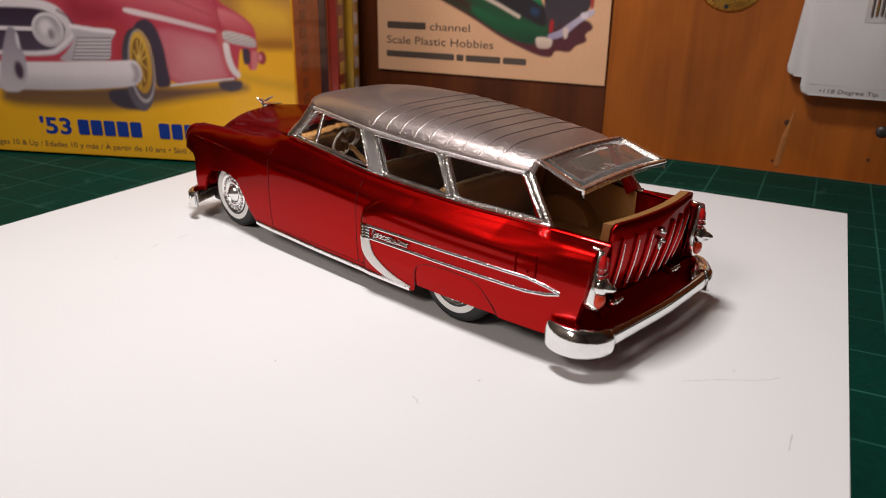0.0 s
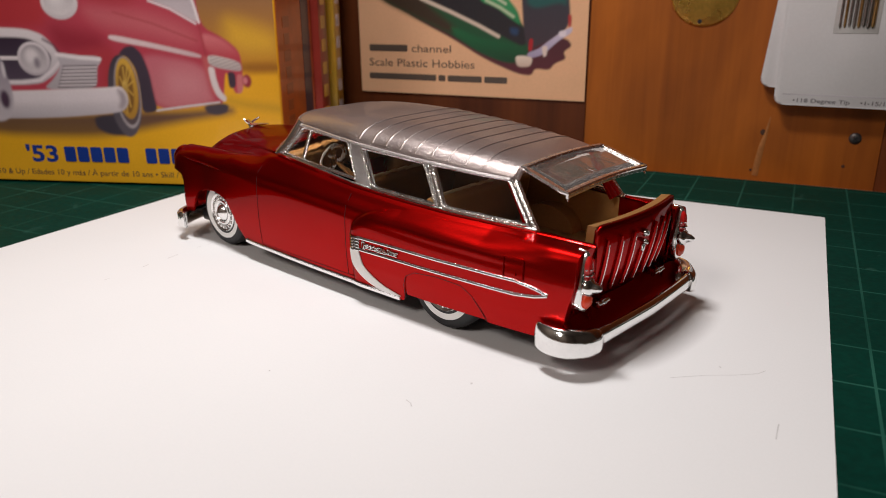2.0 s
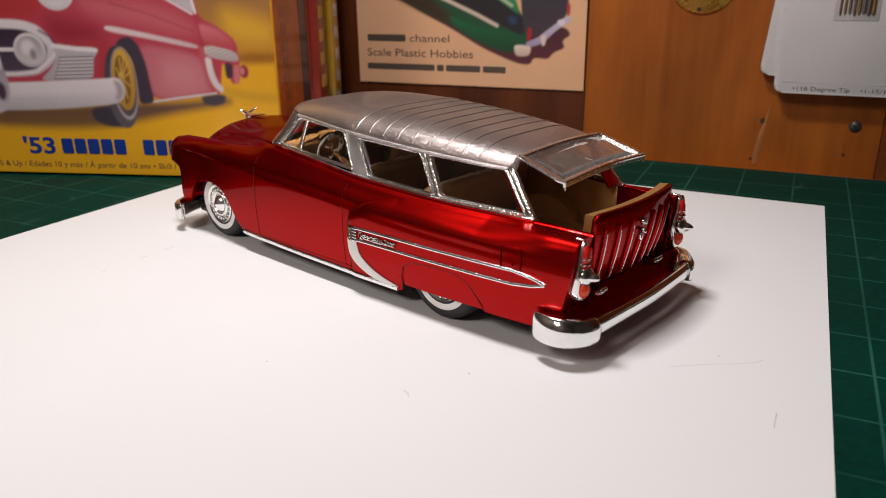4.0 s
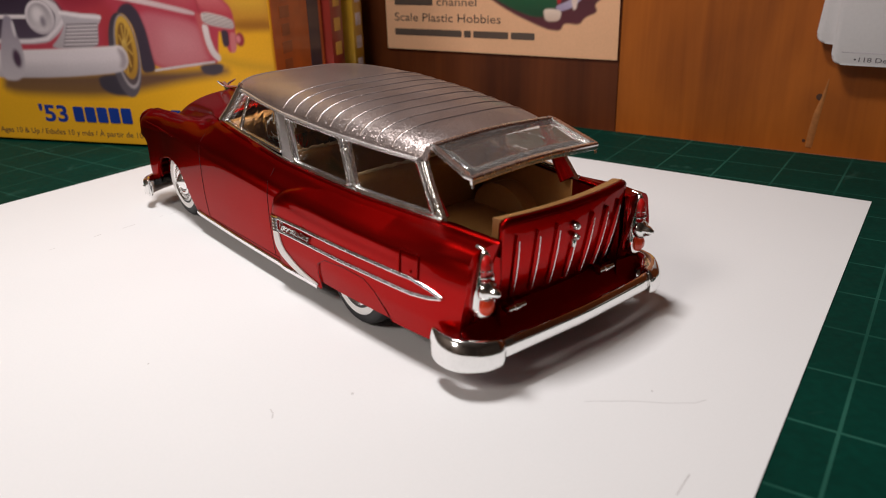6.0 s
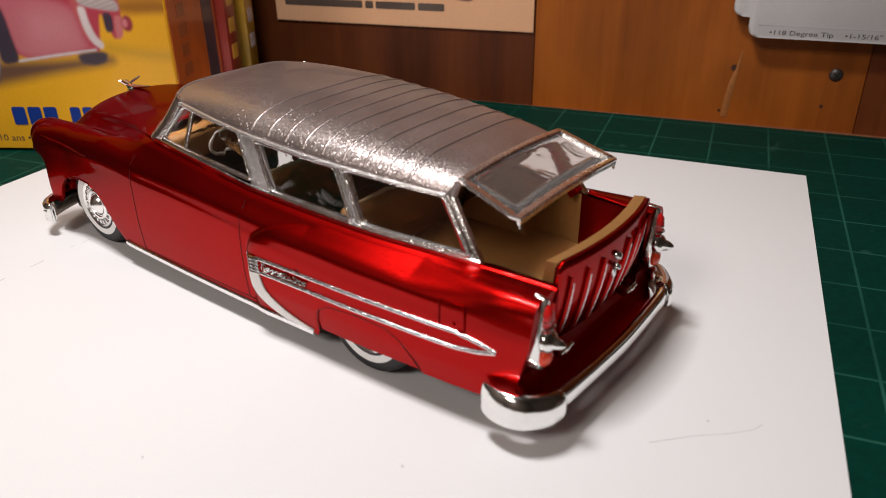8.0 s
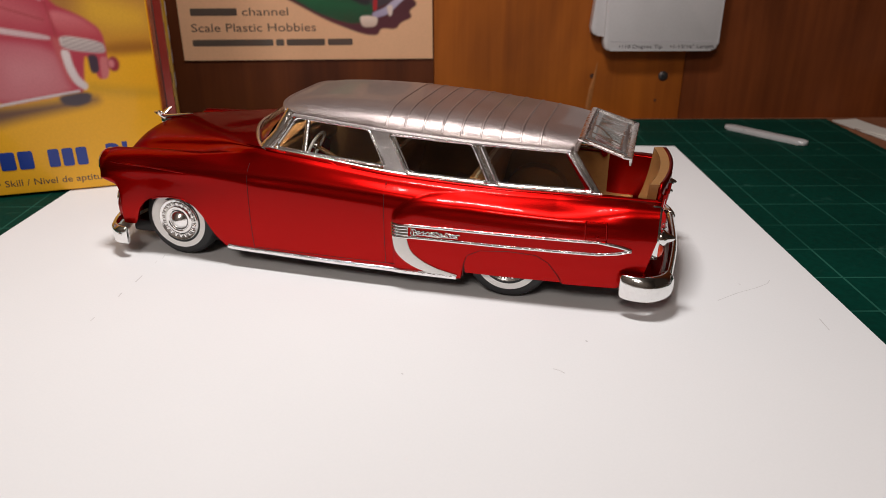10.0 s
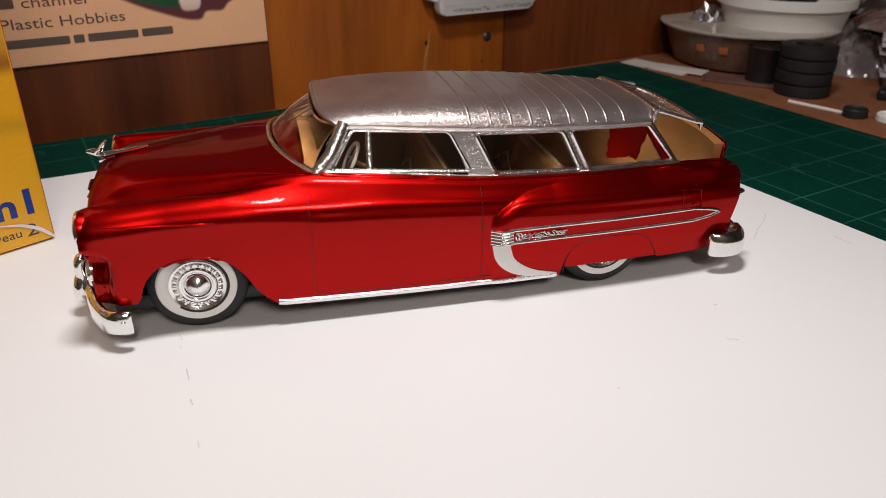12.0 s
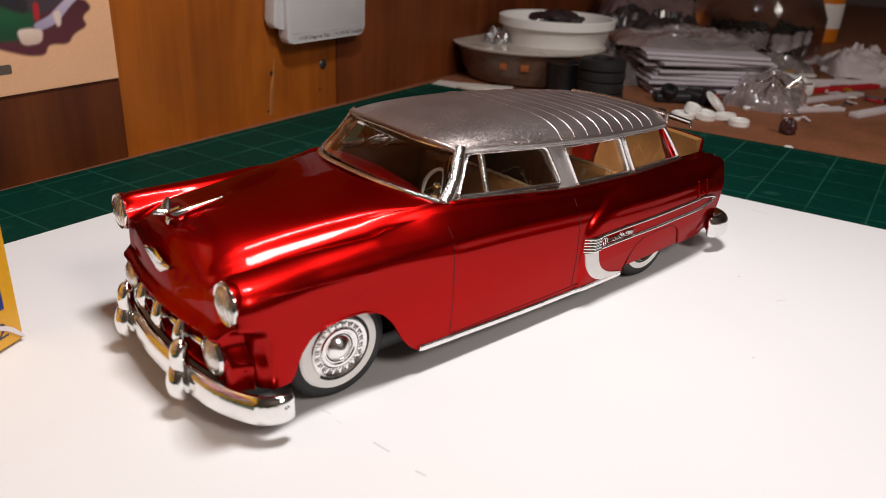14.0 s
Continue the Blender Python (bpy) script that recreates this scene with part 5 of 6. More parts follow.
art.stroke([(-84.8, 52), (-86.6, 57.5)], 0.7, (0.62, 0.37, 0.07), soft=0.5)
art.stroke([(-84.3, 53.3), (-84.1, 62.3)], 0.7, (0.62, 0.37, 0.07), soft=0.5)
art.stroke([(-83.8, 53.9), (-81.6, 63.5)], 0.7, (0.62, 0.37, 0.07), soft=0.5)
art.stroke([(-83.3, 53.7), (-79.9, 60.8)], 0.7, (0.62, 0.37, 0.07), soft=0.5)
art.stroke([(-83, 52.7), (-79.5, 55.2)], 0.7, (0.62, 0.37, 0.07), soft=0.5)
art.fill(oval(-84.4, 51.3, 1.6, 4.2), (0.66, 0.42, 0.1), (0.3, 0.16, 0.03), soft=0.6)
art.fill([(-168.8, 82.5), (-136.7, 81.9), (-127, 79.1), (-121.6, 74.1), (-118.9, 68.4), (-117.1, 64.4), (-123.5, 58), (-133, 52.7), (-176.1, 52.7)], (0.74, 0.66, 0.69), (0.47, 0.42, 0.46), soft=0.8)
art.fill([(-170.1, 77.4), (-136.3, 77.4), (-127.5, 73.5), (-122.9, 67.8), (-125.4, 61.5), (-132.3, 56.5), (-142.3, 55.4), (-175.5, 55.4)], (0.03, 0.016, 0.035), (0.07, 0.05, 0.08), soft=0.8)
art.stroke([(-166.1, 66.7), (-140.6, 66.7)], 2, (0.74, 0.66, 0.69), soft=0.4)
art.stroke([(-169.1, 53.9), (-142.6, 54.2), (-131.8, 55.4), (-124.3, 60.3), (-119.7, 64.4)], 1.6, (0.7, 0.62, 0.66), soft=0.4)
art.stroke([(-126.3, 76.3), (-121.1, 73.5), (-118.6, 70.1)], 1, (0.12, 0.05, 0.08), soft=0.8)
art.fill(oval(-133.5, 66.4, 9.2, 8.7), (0.72, 0.64, 0.68), (0.46, 0.4, 0.44), soft=0.6)
art.fill(oval(-133.5, 66.4, 7.4, 7.2), (0.3, 0.26, 0.29), (0.58, 0.52, 0.55), soft=0.8)
art.fill(oval(-134.5, 67.8, 3.9, 4.0), (0.7, 0.63, 0.66), soft=2.5)
art.fill(oval(-132, 64.4, 1.7, 2.6), (0.24, 0.2, 0.24), soft=1.5)
art.fill([(-120.6, 69.5), (-107.5, 68.1), (-96.1, 67.8), (-96.1, 64.4), (-98.3, 62.7), (-100.4, 50.4), (-131.5, 50.4), (-123.9, 56.2), (-118.7, 62.7)], (0.47, 0.42, 0.46), (0.4, 0.35, 0.38), soft=0.7)
art.stroke([(-120.1, 68.7), (-108.3, 67.2), (-96.4, 66.4)], 2, (0.78, 0.7, 0.73), soft=0.6)
art.stroke([(-117.4, 62.7), (-98.8, 63.2)], 0.55, (0.1, 0.075, 0.09), soft=0.5)
art.stroke([(-118.2, 60.9), (-99.1, 61.5)], 0.55, (0.1, 0.075, 0.09), soft=0.5)
art.stroke([(-119, 59.1), (-99.5, 59.6)], 0.55, (0.1, 0.075, 0.09), soft=0.5)
art.stroke([(-119.7, 57.2), (-99.8, 57.8)], 0.55, (0.1, 0.075, 0.09), soft=0.5)
art.stroke([(-120.5, 55.4), (-100.1, 56)], 0.55, (0.1, 0.075, 0.09), soft=0.5)
art.stroke([(-121.3, 53.6), (-100.4, 54.2)], 0.55, (0.1, 0.075, 0.09), soft=0.5)
art.stroke([(-122.1, 51.8), (-100.7, 52.4)], 0.55, (0.1, 0.075, 0.09), soft=0.5)
art.stroke([(-117, 61.8), (-99, 62.4)], 0.5, (0.72, 0.64, 0.67), soft=0.4)
art.stroke([(-117.7, 60), (-99.3, 60.6)], 0.5, (0.72, 0.64, 0.67), soft=0.4)
art.stroke([(-118.5, 58.2), (-99.6, 58.8)], 0.5, (0.72, 0.64, 0.67), soft=0.4)
art.stroke([(-119.3, 56.4), (-99.9, 57)], 0.5, (0.72, 0.64, 0.67), soft=0.4)
art.stroke([(-120, 54.6), (-100.3, 55.1)], 0.5, (0.72, 0.64, 0.67), soft=0.4)
art.stroke([(-120.8, 52.7), (-100.6, 53.3)], 0.5, (0.72, 0.64, 0.67), soft=0.4)
art.fill([(-177, 49.2), (-150.2, 49.5), (-123.7, 50.4), (-94.4, 51.9), (-86.7, 52.7), (-83.8, 48.9), (-83.5, 44.5), (-86, 40.6), (-91.7, 38.5), (-126.6, 35.5), (-180.7, 34.2)], (0.78, 0.69, 0.72), (0.44, 0.39, 0.43), soft=0.7)
art.fill([(-177.4, 47.4), (-124, 48.6), (-91.5, 50.4), (-87.3, 48.6), (-92.2, 45.6), (-124.9, 43.9), (-178.5, 43.3)], (0.7, 0.62, 0.66), soft=3)
art.fill([(-89.4, 51.6), (-85.2, 49.8), (-84.1, 44.5), (-87.2, 40.6), (-89.7, 41.5), (-87.8, 45.6)], (0.36, 0.3, 0.33), soft=1.6)
art.fill([(-156.6, 67.8), (-152.3, 66.7), (-151.4, 59.2), (-149.5, 52.7), (-149.4, 43.9), (-152.4, 36.1), (-157.8, 33), (-167.2, 33.6), (-165.3, 47.4), (-160.6, 59.2)], (0.26, 0.22, 0.28), (0.52, 0.46, 0.5), soft=1)
art.fill(oval(-154.5, 45, 2.7, 4.7), (0.06, 0.03, 0.06), soft=1.5)
art.fill(oval(-152.3, 60.6, 0.9, 4.1), (0.66, 0.6, 0.64), soft=1)
art.fill(oval(-113.9, 94.6, 10.2, 8.5), (0.76, 0.68, 0.7), (0.56, 0.5, 0.53), soft=0.6)
art.fill(oval(-114.1, 95.2, 8.0, 6.9), (0.44, 0.4, 0.43), (0.66, 0.6, 0.62), soft=0.8)
art.fill(oval(-115.6, 96.2, 4.4, 3.2), (0.72, 0.66, 0.68), soft=3)
art.fill([(-99.5, 112.2), (-69, 112.2), (-72.1, 94.6), (-87.5, 94), (-99.5, 96.8)], (0.4, 0.04, 0.055), soft=4)
art.sheet("printed_picture", lid, ink_print("box_print", 0.42, 0.25), -0.1)
# title: readable figures, the maker's words as plain blocks
letters("'53", 12.4, at(-148.2, -0.15, 11.6), INK_BLUE, lid, width=18.6, bold=0.35)
for a, b, k in ((-125.6, -87.2, 5), (-78.4, -56.5, 3), (-51.6, -34.2, 3)):
    w = (b - a) / k
    for j in range(k):
        P(lid, "title_block", block(a + w * j + 0.5, 11.8, a + w * (j + 1) - 0.7, 20.0, 1.0), INK_BLUE, 2)
letters("3'n1", 12.4, at(-27.6, -0.15, 11.8), INK_BLUE, lid, width=22.4, bold=0.35)
letters("Ages 10 & Up / Edades 10 y m\u00e1s / \u00c0 partir de 10 ans \u2022 Skill / Nivel de aptitud / Niveau", 4.3, at(-178, -0.15, 4.2), INK_DARK, lid, width=167.5)
letters("2", 6.4, at(-9.2, -0.15, 3.6), INK_DARK, lid, width=4.0)
P(lid, "scuff", [(-19, 10.6), (-10, 9.0), (-4, 6.0), (0, 1.2), (-0.6, 0.6), (-5, 5.0), (-11, 8.4)], INK_PALE, 3)

# more boxes behind it
for name, dx, y0, y1, c, lab in (("kit_box", 4, 60, 76, (0.28, 0.03, 0.02), "dark red kit box standing behind the yellow one"), ("kit_box", -4, 77, 88, (0.40, 0.33, 0.22), "dull buff kit box standing on edge"), ("kit_box", 5, 89, 103, (0.45, 0.25, 0.02), "ochre kit box standing on edge")):
    bm = bmesh.new()
    rbox(bm, 230, y1 - y0, 190 - (y1 - 70) * 0.6, at(dx - 115, (y0 + y1) / 2, (190 - (y1 - 70) * 0.6) / 2 - 0.3 + 0.3), 0.6)
    b = part(name, bm, ink("box_ink", c, var=0.3))
    b.matrix_world = BOX
    tagged(b, lab, "box", "kit boxes")
    for k in range(6):
        bm = bmesh.new()
        rbox(bm, 0.2, (y1 - y0) * 0.5, 7, at(dx + 0.15, (y0 + y1) / 2, 30 + 13 * k))
        part("print_bar", bm, INK_GREY if y0 > 70 else INK_GOLD, b)

# ---- things on the back wall, in the wall's own frame ----
poster = root("poster", "cream printed poster with a dark green car, pinned to the wall", "poster", WALL @ pose(0, -0.0012, 0))
CREAM = mat("cream_paper", (0.78, 0.44, 0.25), 0.6, var=0.05, scales=(10, 700))
bm = bmesh.new()
rbox(bm, 152, 0.5, 106, at(-76.6, 0, 36 + 53))
sheet = part("sheet", bm, CREAM, poster)
sheet.matrix_basis = pose(0, 0, 0, 0, -0.3, 0)
INK_TEXT = ink("brown_grey_ink", (0.10, 0.075, 0.06))
sheet_art = Picture(-152, -1, 36.6, 120, 0.7, (0.78, 0.44, 0.25))
sheet_art.fill([(-130.8, 93.5), (-110.4, 82.2), (-86.7, 71.4), (-64.3, 59), (-42.5, 50.7), (-33.9, 50), (-31.8, 54.5), (-22.8, 53.5), (-19.7, 57.6), (-12.6, 60.4), (-14.6, 64.5), (-9.2, 68), (-13.2, 72.7), (-49.6, 75.1), (-102.5, 93.5)], (0.055, 0.014, 0.018), (0.1, 0.02, 0.03), soft=0.7)
sheet_art.fill([(-151.6, 110), (-136.6, 94.2), (-110.4, 83.2), (-86.7, 73.4), (-68, 62.8), (-49.6, 56.6), (-36.8, 59.7), (-35.3, 73.4), (-40.7, 80.2), (-60.5, 110)], (0.012, 0.075, 0.03), soft=0.7)
sheet_art.fill([(-151.6, 110), (-136.6, 94.2), (-110.4, 83.2), (-86.7, 73.4), (-82.2, 76.8), (-102.5, 90.8), (-118.3, 110)], (0.045, 0.026, 0.014), soft=3)
sheet_art.fill([(-87.5, 78.8), (-68, 71.4), (-56.8, 70), (-39.6, 67.3), (-40.4, 57.6), (-50.4, 57.6), (-68, 63.8), (-84.5, 73.4)], (0.01, 0.13, 0.045), (0.006, 0.05, 0.02), soft=2)
sheet_art.fill([(-112.4, 110), (-105.7, 92.8), (-55.4, 74.1), (-38.2, 65.9), (-36.8, 76.8), (-45.4, 80.9), (-71.8, 110)], (0.01, 0.009, 0.014), (0.022, 0.018, 0.022), soft=0.9)
sheet_art.fill([(-69.5, 110), (-68.8, 93.5), (-56.8, 89.5), (-49.6, 84.2), (-40.7, 78.8), (-43.2, 87.5), (-50.4, 95.5), (-53.2, 110)], (0.05, 0.32, 0.12), (0.02, 0.2, 0.07), soft=0.9)
sheet_art.stroke([(-63.5, 93.5), (-54.7, 89.5), (-46.1, 84.2)], 1.2, (0.62, 0.66, 0.45), soft=0.9)
sheet_art.stroke([(-56.8, 94.8), (-51.1, 91.5)], 1, (0.7, 0.68, 0.5), soft=0.8)
sheet_art.stroke([(-107.2, 94.8), (-86.7, 86.8), (-68, 78.8), (-55.4, 72.7)], 2.2, (0.66, 0.52, 0.42), soft=0.5)
sheet_art.fill([(-42.5, 110), (-40.4, 86.8), (-39.6, 77.5), (-36.8, 65.2), (-27.5, 68.6), (-13.2, 76.8), (-10.9, 84.9), (-14.6, 110)], (0.03, 0.035, 0.05), (0.055, 0.035, 0.045), soft=0.8)
sheet_art.fill([(-39.6, 110), (-38.2, 91.5), (-31.8, 88.8), (-18, 92.2), (-13.2, 90.2), (-14.6, 110)], (0.015, 0.09, 0.085), soft=2)
sheet_art.fill([(-48.2, 78.2), (-42.5, 77.5), (-43.2, 73.4), (-47.5, 74.1)], (0.02, 0.05, 0.12), soft=1.6)
sheet_art.fill([(-35.7, 72), (-33.2, 71.4), (-33.9, 64.5), (-36.4, 64.5)], (0.42, 0.015, 0.02), soft=0.5)
sheet_art.fill([(-12.6, 86.2), (-10.2, 84.9), (-10.5, 78.8), (-12.2, 78.2)], (0.42, 0.03, 0.03), soft=0.6)
sheet_art.fill([(-37.5, 63.1), (-29.6, 65.9), (-25.5, 69.3), (-14.6, 76.8), (-9.8, 78.8), (-9.8, 75.4), (-18, 70.7), (-26.8, 62.5), (-35.3, 60)], (0.58, 0.5, 0.62), (0.36, 0.3, 0.44), soft=0.6)
sheet_art.fill([(-18, 76.1), (-13.2, 76.8), (-13.2, 73.4), (-17.3, 72.7)], (0.74, 0.64, 0.7), soft=0.7)
sheet_art.fill([(-28.2, 67.3), (-24.1, 68), (-24.8, 61.8), (-26.8, 61.1)], (0.72, 0.56, 0.5), soft=0.6)
sheet_art.fill([(-44.6, 61.4), (-38.9, 61.8), (-33.2, 60.7), (-34.6, 55.2), (-43.2, 54.9)], (0.78, 0.62, 0.52), (0.62, 0.45, 0.36), soft=0.6)
sheet_art.sheet("printed_picture", sheet, ink_print("poster_print", 0.55, 0.1), -0.3)
P(sheet, "word_bar", block(-145.4, 62.4, -117.6, 66.6, 0.8), INK_TEXT, 3)
letters("channel", 6.6, at(-115, -0.4, 62.3), INK_TEXT, sheet, width=27.6)
letters("Scale Plastic Hobbies", 6.9, at(-146.2, -0.4, 53.0), INK_TEXT, sheet, width=74.8)
for a, b in ((-146.2, -97.5), (-95.8, -91.0), (-89.4, -66.2), (-64.4, -49.4)):
    P(sheet, "word_bar", block(a, 44.6, b, 48.4, 0.8), INK_TEXT, 3)


STEEL = mat("drill_steel", (0.28, 0.25, 0.23), 0.35, 0.9, var=0.3)
BRONZE = mat("drill_bronze", (0.42, 0.25, 0.10), 0.35, 0.9, var=0.3)


def hang_pack(m, label, front):
    bm = bmesh.new()
    poly = rounded([(0, 0), (70, 0), (70, 96), (0, 96)], 4.5, 5)
    slab(bm, poly, at(0, 0, 0, 90, 0, 0), 7.0)
    es = [e_ for e_ in bm.edges if abs(e_.verts[0].co.y - e_.verts[1].co.y) < 0.01]
    bmesh.ops.bevel(bm, geom=es, offset=1.2, segments=2, affect="EDGES", profile=0.5)
    ob = part("tool_pack", bm, mat("pack_plastic", (0.62, 0.60, 0.61), 0.35, var=0.04, coat=0.3))
    ob.matrix_world = m
    tagged(ob, label, "tool pack", "hanging tool packs")
    if front:
        letters("\u2022118 Degree Tip    \u20221-15/16\" Length", 2.9, at(9, -7.06, 1.7), INK_DARK, ob, width=58)
        bm = bmesh.new()
        rbox(bm, 20, 0.4, 50, at(33, -7.1, 61.5), 0.15)
        part("clear_window", bm, mat("grey_blister", (0.50, 0.48, 0.47), 0.2, var=0.08, coat=0.6), ob, "greyish clear blister")
        for k in range(8):
            bm = bmesh.new()
            r = 0.55 + 0.06 * k
            lathe(bm, [(0, 0), (r * 0.5, 0.5), (r, 1.4), (r, 40), (0, 40.2)], at(25.6 + 2.05 * k, -7.6, 38.6 + 0.35 * (k % 3)), 10)
            part("drill_bit", bm, BRONZE if k % 3 == 1 else STEEL, ob)
        bm = bmesh.new()
        rbox(bm, 62, 0.08, 0.4, at(35, -7.04, 5.6))
        part("crease", bm, INK_GREY, ob)
    return ob


hang_pack(WALL @ pose(0.1025, -0.004, 0.0415), "white plastic drill bit pack hanging on the wall", True)
hang_pack(WALL @ pose(0.0945, -0.0012, 0.0505, 0, 5, 0) @ pose(0, 0.0, 0), "white plastic pack hanging askew behind another", False)
bm = bmesh.new()
lathe(bm, [(0, 1.4), (14, 1.4), (17.2, 1.1), (17.9, 0.4), (17.9, 0)], at(61.5, 0, 97.6, 90, 0, 0), 48)
disc = part("brass_disc", bm, mat("brass", (0.72, 0.48, 0.10), 0.28, 1.0, var=0.2, scales=(90, 600), bump=0.2))
disc.matrix_world = WALL
tagged(disc, "round polished brass disc fixed to the wooden wall", "brass disc")
bm = bmesh.new()
lathe(bm, [(0, 0.25), (1.1, 0.2), (1.2, 0)], at(60.2, -1.3, 82.6, 90, 0, 0), 14)
part("screw_hole", bm, BLACK, disc)
for x, z, lab in ((144.5, 24.2, "dark cross-head screw in the wooden wall"),):
    bm = bmesh.new()
    lathe(bm, [(0, 0.9), (1.6, 0.8), (2.9, 0.3), (3.1, 0)], at(x, 0, z, 90, 0, 0), 20)
    sc_ = part("wall_screw", bm, mat("dark_steel", (0.10, 0.09, 0.09), 0.4, 0.8, var=0.3))
    sc_.matrix_world = WALL
    tagged(sc_, lab, "screw")
    bm = bmesh.new()
    rbox(bm, 3.0, 0.3, 0.7, at(x, -0.85, z, 0, 40, 0)), rbox(bm, 0.7, 0.3, 3.0, at(x, -0.85, z, 0, 40, 0))
    part("cross_slot", bm, BLACK, sc_)
bm = bmesh.new()
sweep(bm, [(98.0, 0.1, 0), (98.6, 0.1, 8), (99.6, 0.1, 17), (101.0, 0.1, 24), (102.2, 0.1, 33)], [(0.5, 1.7), (0.5, 1.9), (0.5, 1.6), (0.4, 1.0), (0.3, 0.3)], n=8, up=(1, 0, 0))
part("splinter", bm, mat("raw_wood", (0.36, 0.13, 0.03), 0.6, var=0.3, scales=(80, 600)), wall_back)
bm = bmesh.new()
for x, z, r in ((99.5, 24.5, 1.6), (95.5, 3, 0.8), (141, 9, 0.9)):
    lathe(bm, [(r, 0), (r, 0.3), (0, 0.35)], at(x, 0.2, z, 90, 0, 0), 10)
part("knots", bm, mat("knot", (0.06, 0.02, 0.008), 0.6), wall_back)


# ---- small things on the mat and the bench ----
def thing(name, bm, material, label, category, m=None, group="", sharp=38):
    ob = part(name, bm, material, sharp=sharp)
    if m is not None:
        ob.matrix_world = m
    return tagged(ob, label, category, group)


def put(x, y, z, rz=0, rx=0, ry=0):
    return pose(x * MM, y * MM, z * MM, rx, ry, rz)


bm = bmesh.new()
slab(bm, rounded([(-25, -3.6), (25, -3.6), (25, 3.6), (-25, 3.6)], 3.4, 6), at(0, 0, 0), 2.2)
bmesh.ops.bevel(bm, geom=[e_ for e_ in bm.edges if abs(e_.verts[0].co.z - e_.verts[1].co.z) < 0.01], offset=0.7, segments=2, affect="EDGES", profile=0.5)
thing("craft_stick", bm, mat("silver_white", (0.66, 0.65, 0.66), 0.3, 0.2, var=0.1), "pale silvered flat craft stick lying on the mat", "craft stick", put(164, 206, -0.35, -34))
for x, y, rz, w, d, z in ((229, 247, -62, 50, 17, -2.6), (237, 235, -50, 40, 14, -1.6)):
    bm = bmesh.new()
    rbox(bm, w, d, 0.9, at(0, 0, 0.5), 0.1, 1)
    thing("card_strip", bm, mat("off_white_card", (0.66, 0.62, 0.57), 0.7, var=0.08), "off-white card strip lying on the brown bench", "card strip", put(x, y, z, rz), "card strips")
bm = bmesh.new()
rbox(bm, 46, 22, 1.2, at(0, 0, 0.6), 0.2, 1)
thing("dark_card", bm, mat("brown_card", (0.16, 0.08, 0.06), 0.6, var=0.3), "dark brown card offcut on the bench", "card strip", put(264, 200, -2.6, -40))

# dishes
CER = mat("stained_enamel", (0.15, 0.085, 0.058), 0.35, var=0.4, scales=(30, 300), coat=0.4)
bm = bmesh.new()
lathe(bm, [(0, 0.6), (44, 0.6), (48, 2), (52, 10), (55, 20), (58, 25), (60, 26.4), (60, 27.4), (57.5, 27.6), (54, 22), (50, 11), (45, 3.2), (0, 2.4)], at(0, 0, 0), 56)
dish = thing("shallow_dish", bm, CER, "stained brown shallow dish holding scraps on the bench", "dish", put(300, 255, -2.9))
bm = bmesh.new()
lathe(bm, [(58.4, 25.2), (60.4, 26.3), (60.6, 27.3), (59.4, 28.0), (57.6, 27.8)], at(0, 0, 0), 56)
part("rim", bm, mat("pale_rim", (0.50, 0.45, 0.40), 0.3, var=0.2), dish)
bm = bmesh.new()
for a in (205, 222, 250):
    rbox(bm, 0.6, 6, 5, pose(0, 0, 0, 0, 0, a) @ at(54.4, 0, 16, 0, 14, 0), 0.2)
part("orange_spots", bm, mat("orange_glaze", (0.45, 0.13, 0.04), 0.4), dish)
bm = bmesh.new()
lathe(bm, [(0, 0.5), (37, 0.5), (39, 2), (42.5, 15), (43.4, 16), (45.6, 16.4), (45.8, 22.5), (44.6, 23.0), (43.2, 22.4), (41.6, 15), (38, 3), (0, 2.5)], at(0, 0, 0), 56)
thing("white_tub", bm, WHITE, "white plastic tub resting in the shallow dish", "tub", put(320, 246, 22))


def crumple(name, size, material, label, category, m, seed, sub=4, rough=0.35, freq=1.6, group=""):
    """Creased lump: a ball pushed in and out by ridged noise."""
    bm = bmesh.new()
    bmesh.ops.create_icosphere(bm, subdivisions=sub, radius=1.0)
    for v in bm.verts:
        p = v.co.normalized()
        q = p * freq + Vector((seed * 7.3, seed * 3.1, 0))
        k = 1 + rough * (0.45 - abs(noise.noise(q * 0.8)) * 1.6) + rough * 0.35 * (0.4 - abs(noise.noise(q * 2.1 + p * 0.7)) * 1.8) + rough * 0.12 * (0.5 - abs(noise.noise(q * 5.3)) * 2)
        v.co = Vector((p.x * size[0] * k, p.y * size[1] * k, max(0.0, (p.z + 0.75) * size[2] * k * 0.6)))
    return thing(name, bm, material, label, category, m, group, sharp=18)


FILM = mat("clear_film", (0.50, 0.43, 0.43), 0.14, var=0.15, coat=1.0)
FILM.node_tree.nodes["Principled BSDF"].inputs["Transmission Weight"].default_value = 0.6
FOILM = mat("crumpled_foil", (0.55, 0.55, 0.57), 0.25, 1.0, var=0.2)
DARKBAG = mat("dark_film", (0.035, 0.026, 0.028), 0.3, var=0.4, coat=0.5)
MAUVE = mat("mauve_cloth", (0.17, 0.105, 0.105), 0.8, var=0.25)
crumple("foil_scrap", (9, 9, 18), FOILM, "crumpled grey foil scrap lying in the dish", "foil", put(272, 264, 14), 1, 3, 0.5)
crumple("dark_scrap", (20, 18, 12), DARKBAG, "dark crumpled scraps filling the white tub", "scrap", put(322, 248, 36), 2, 3, 0.4)


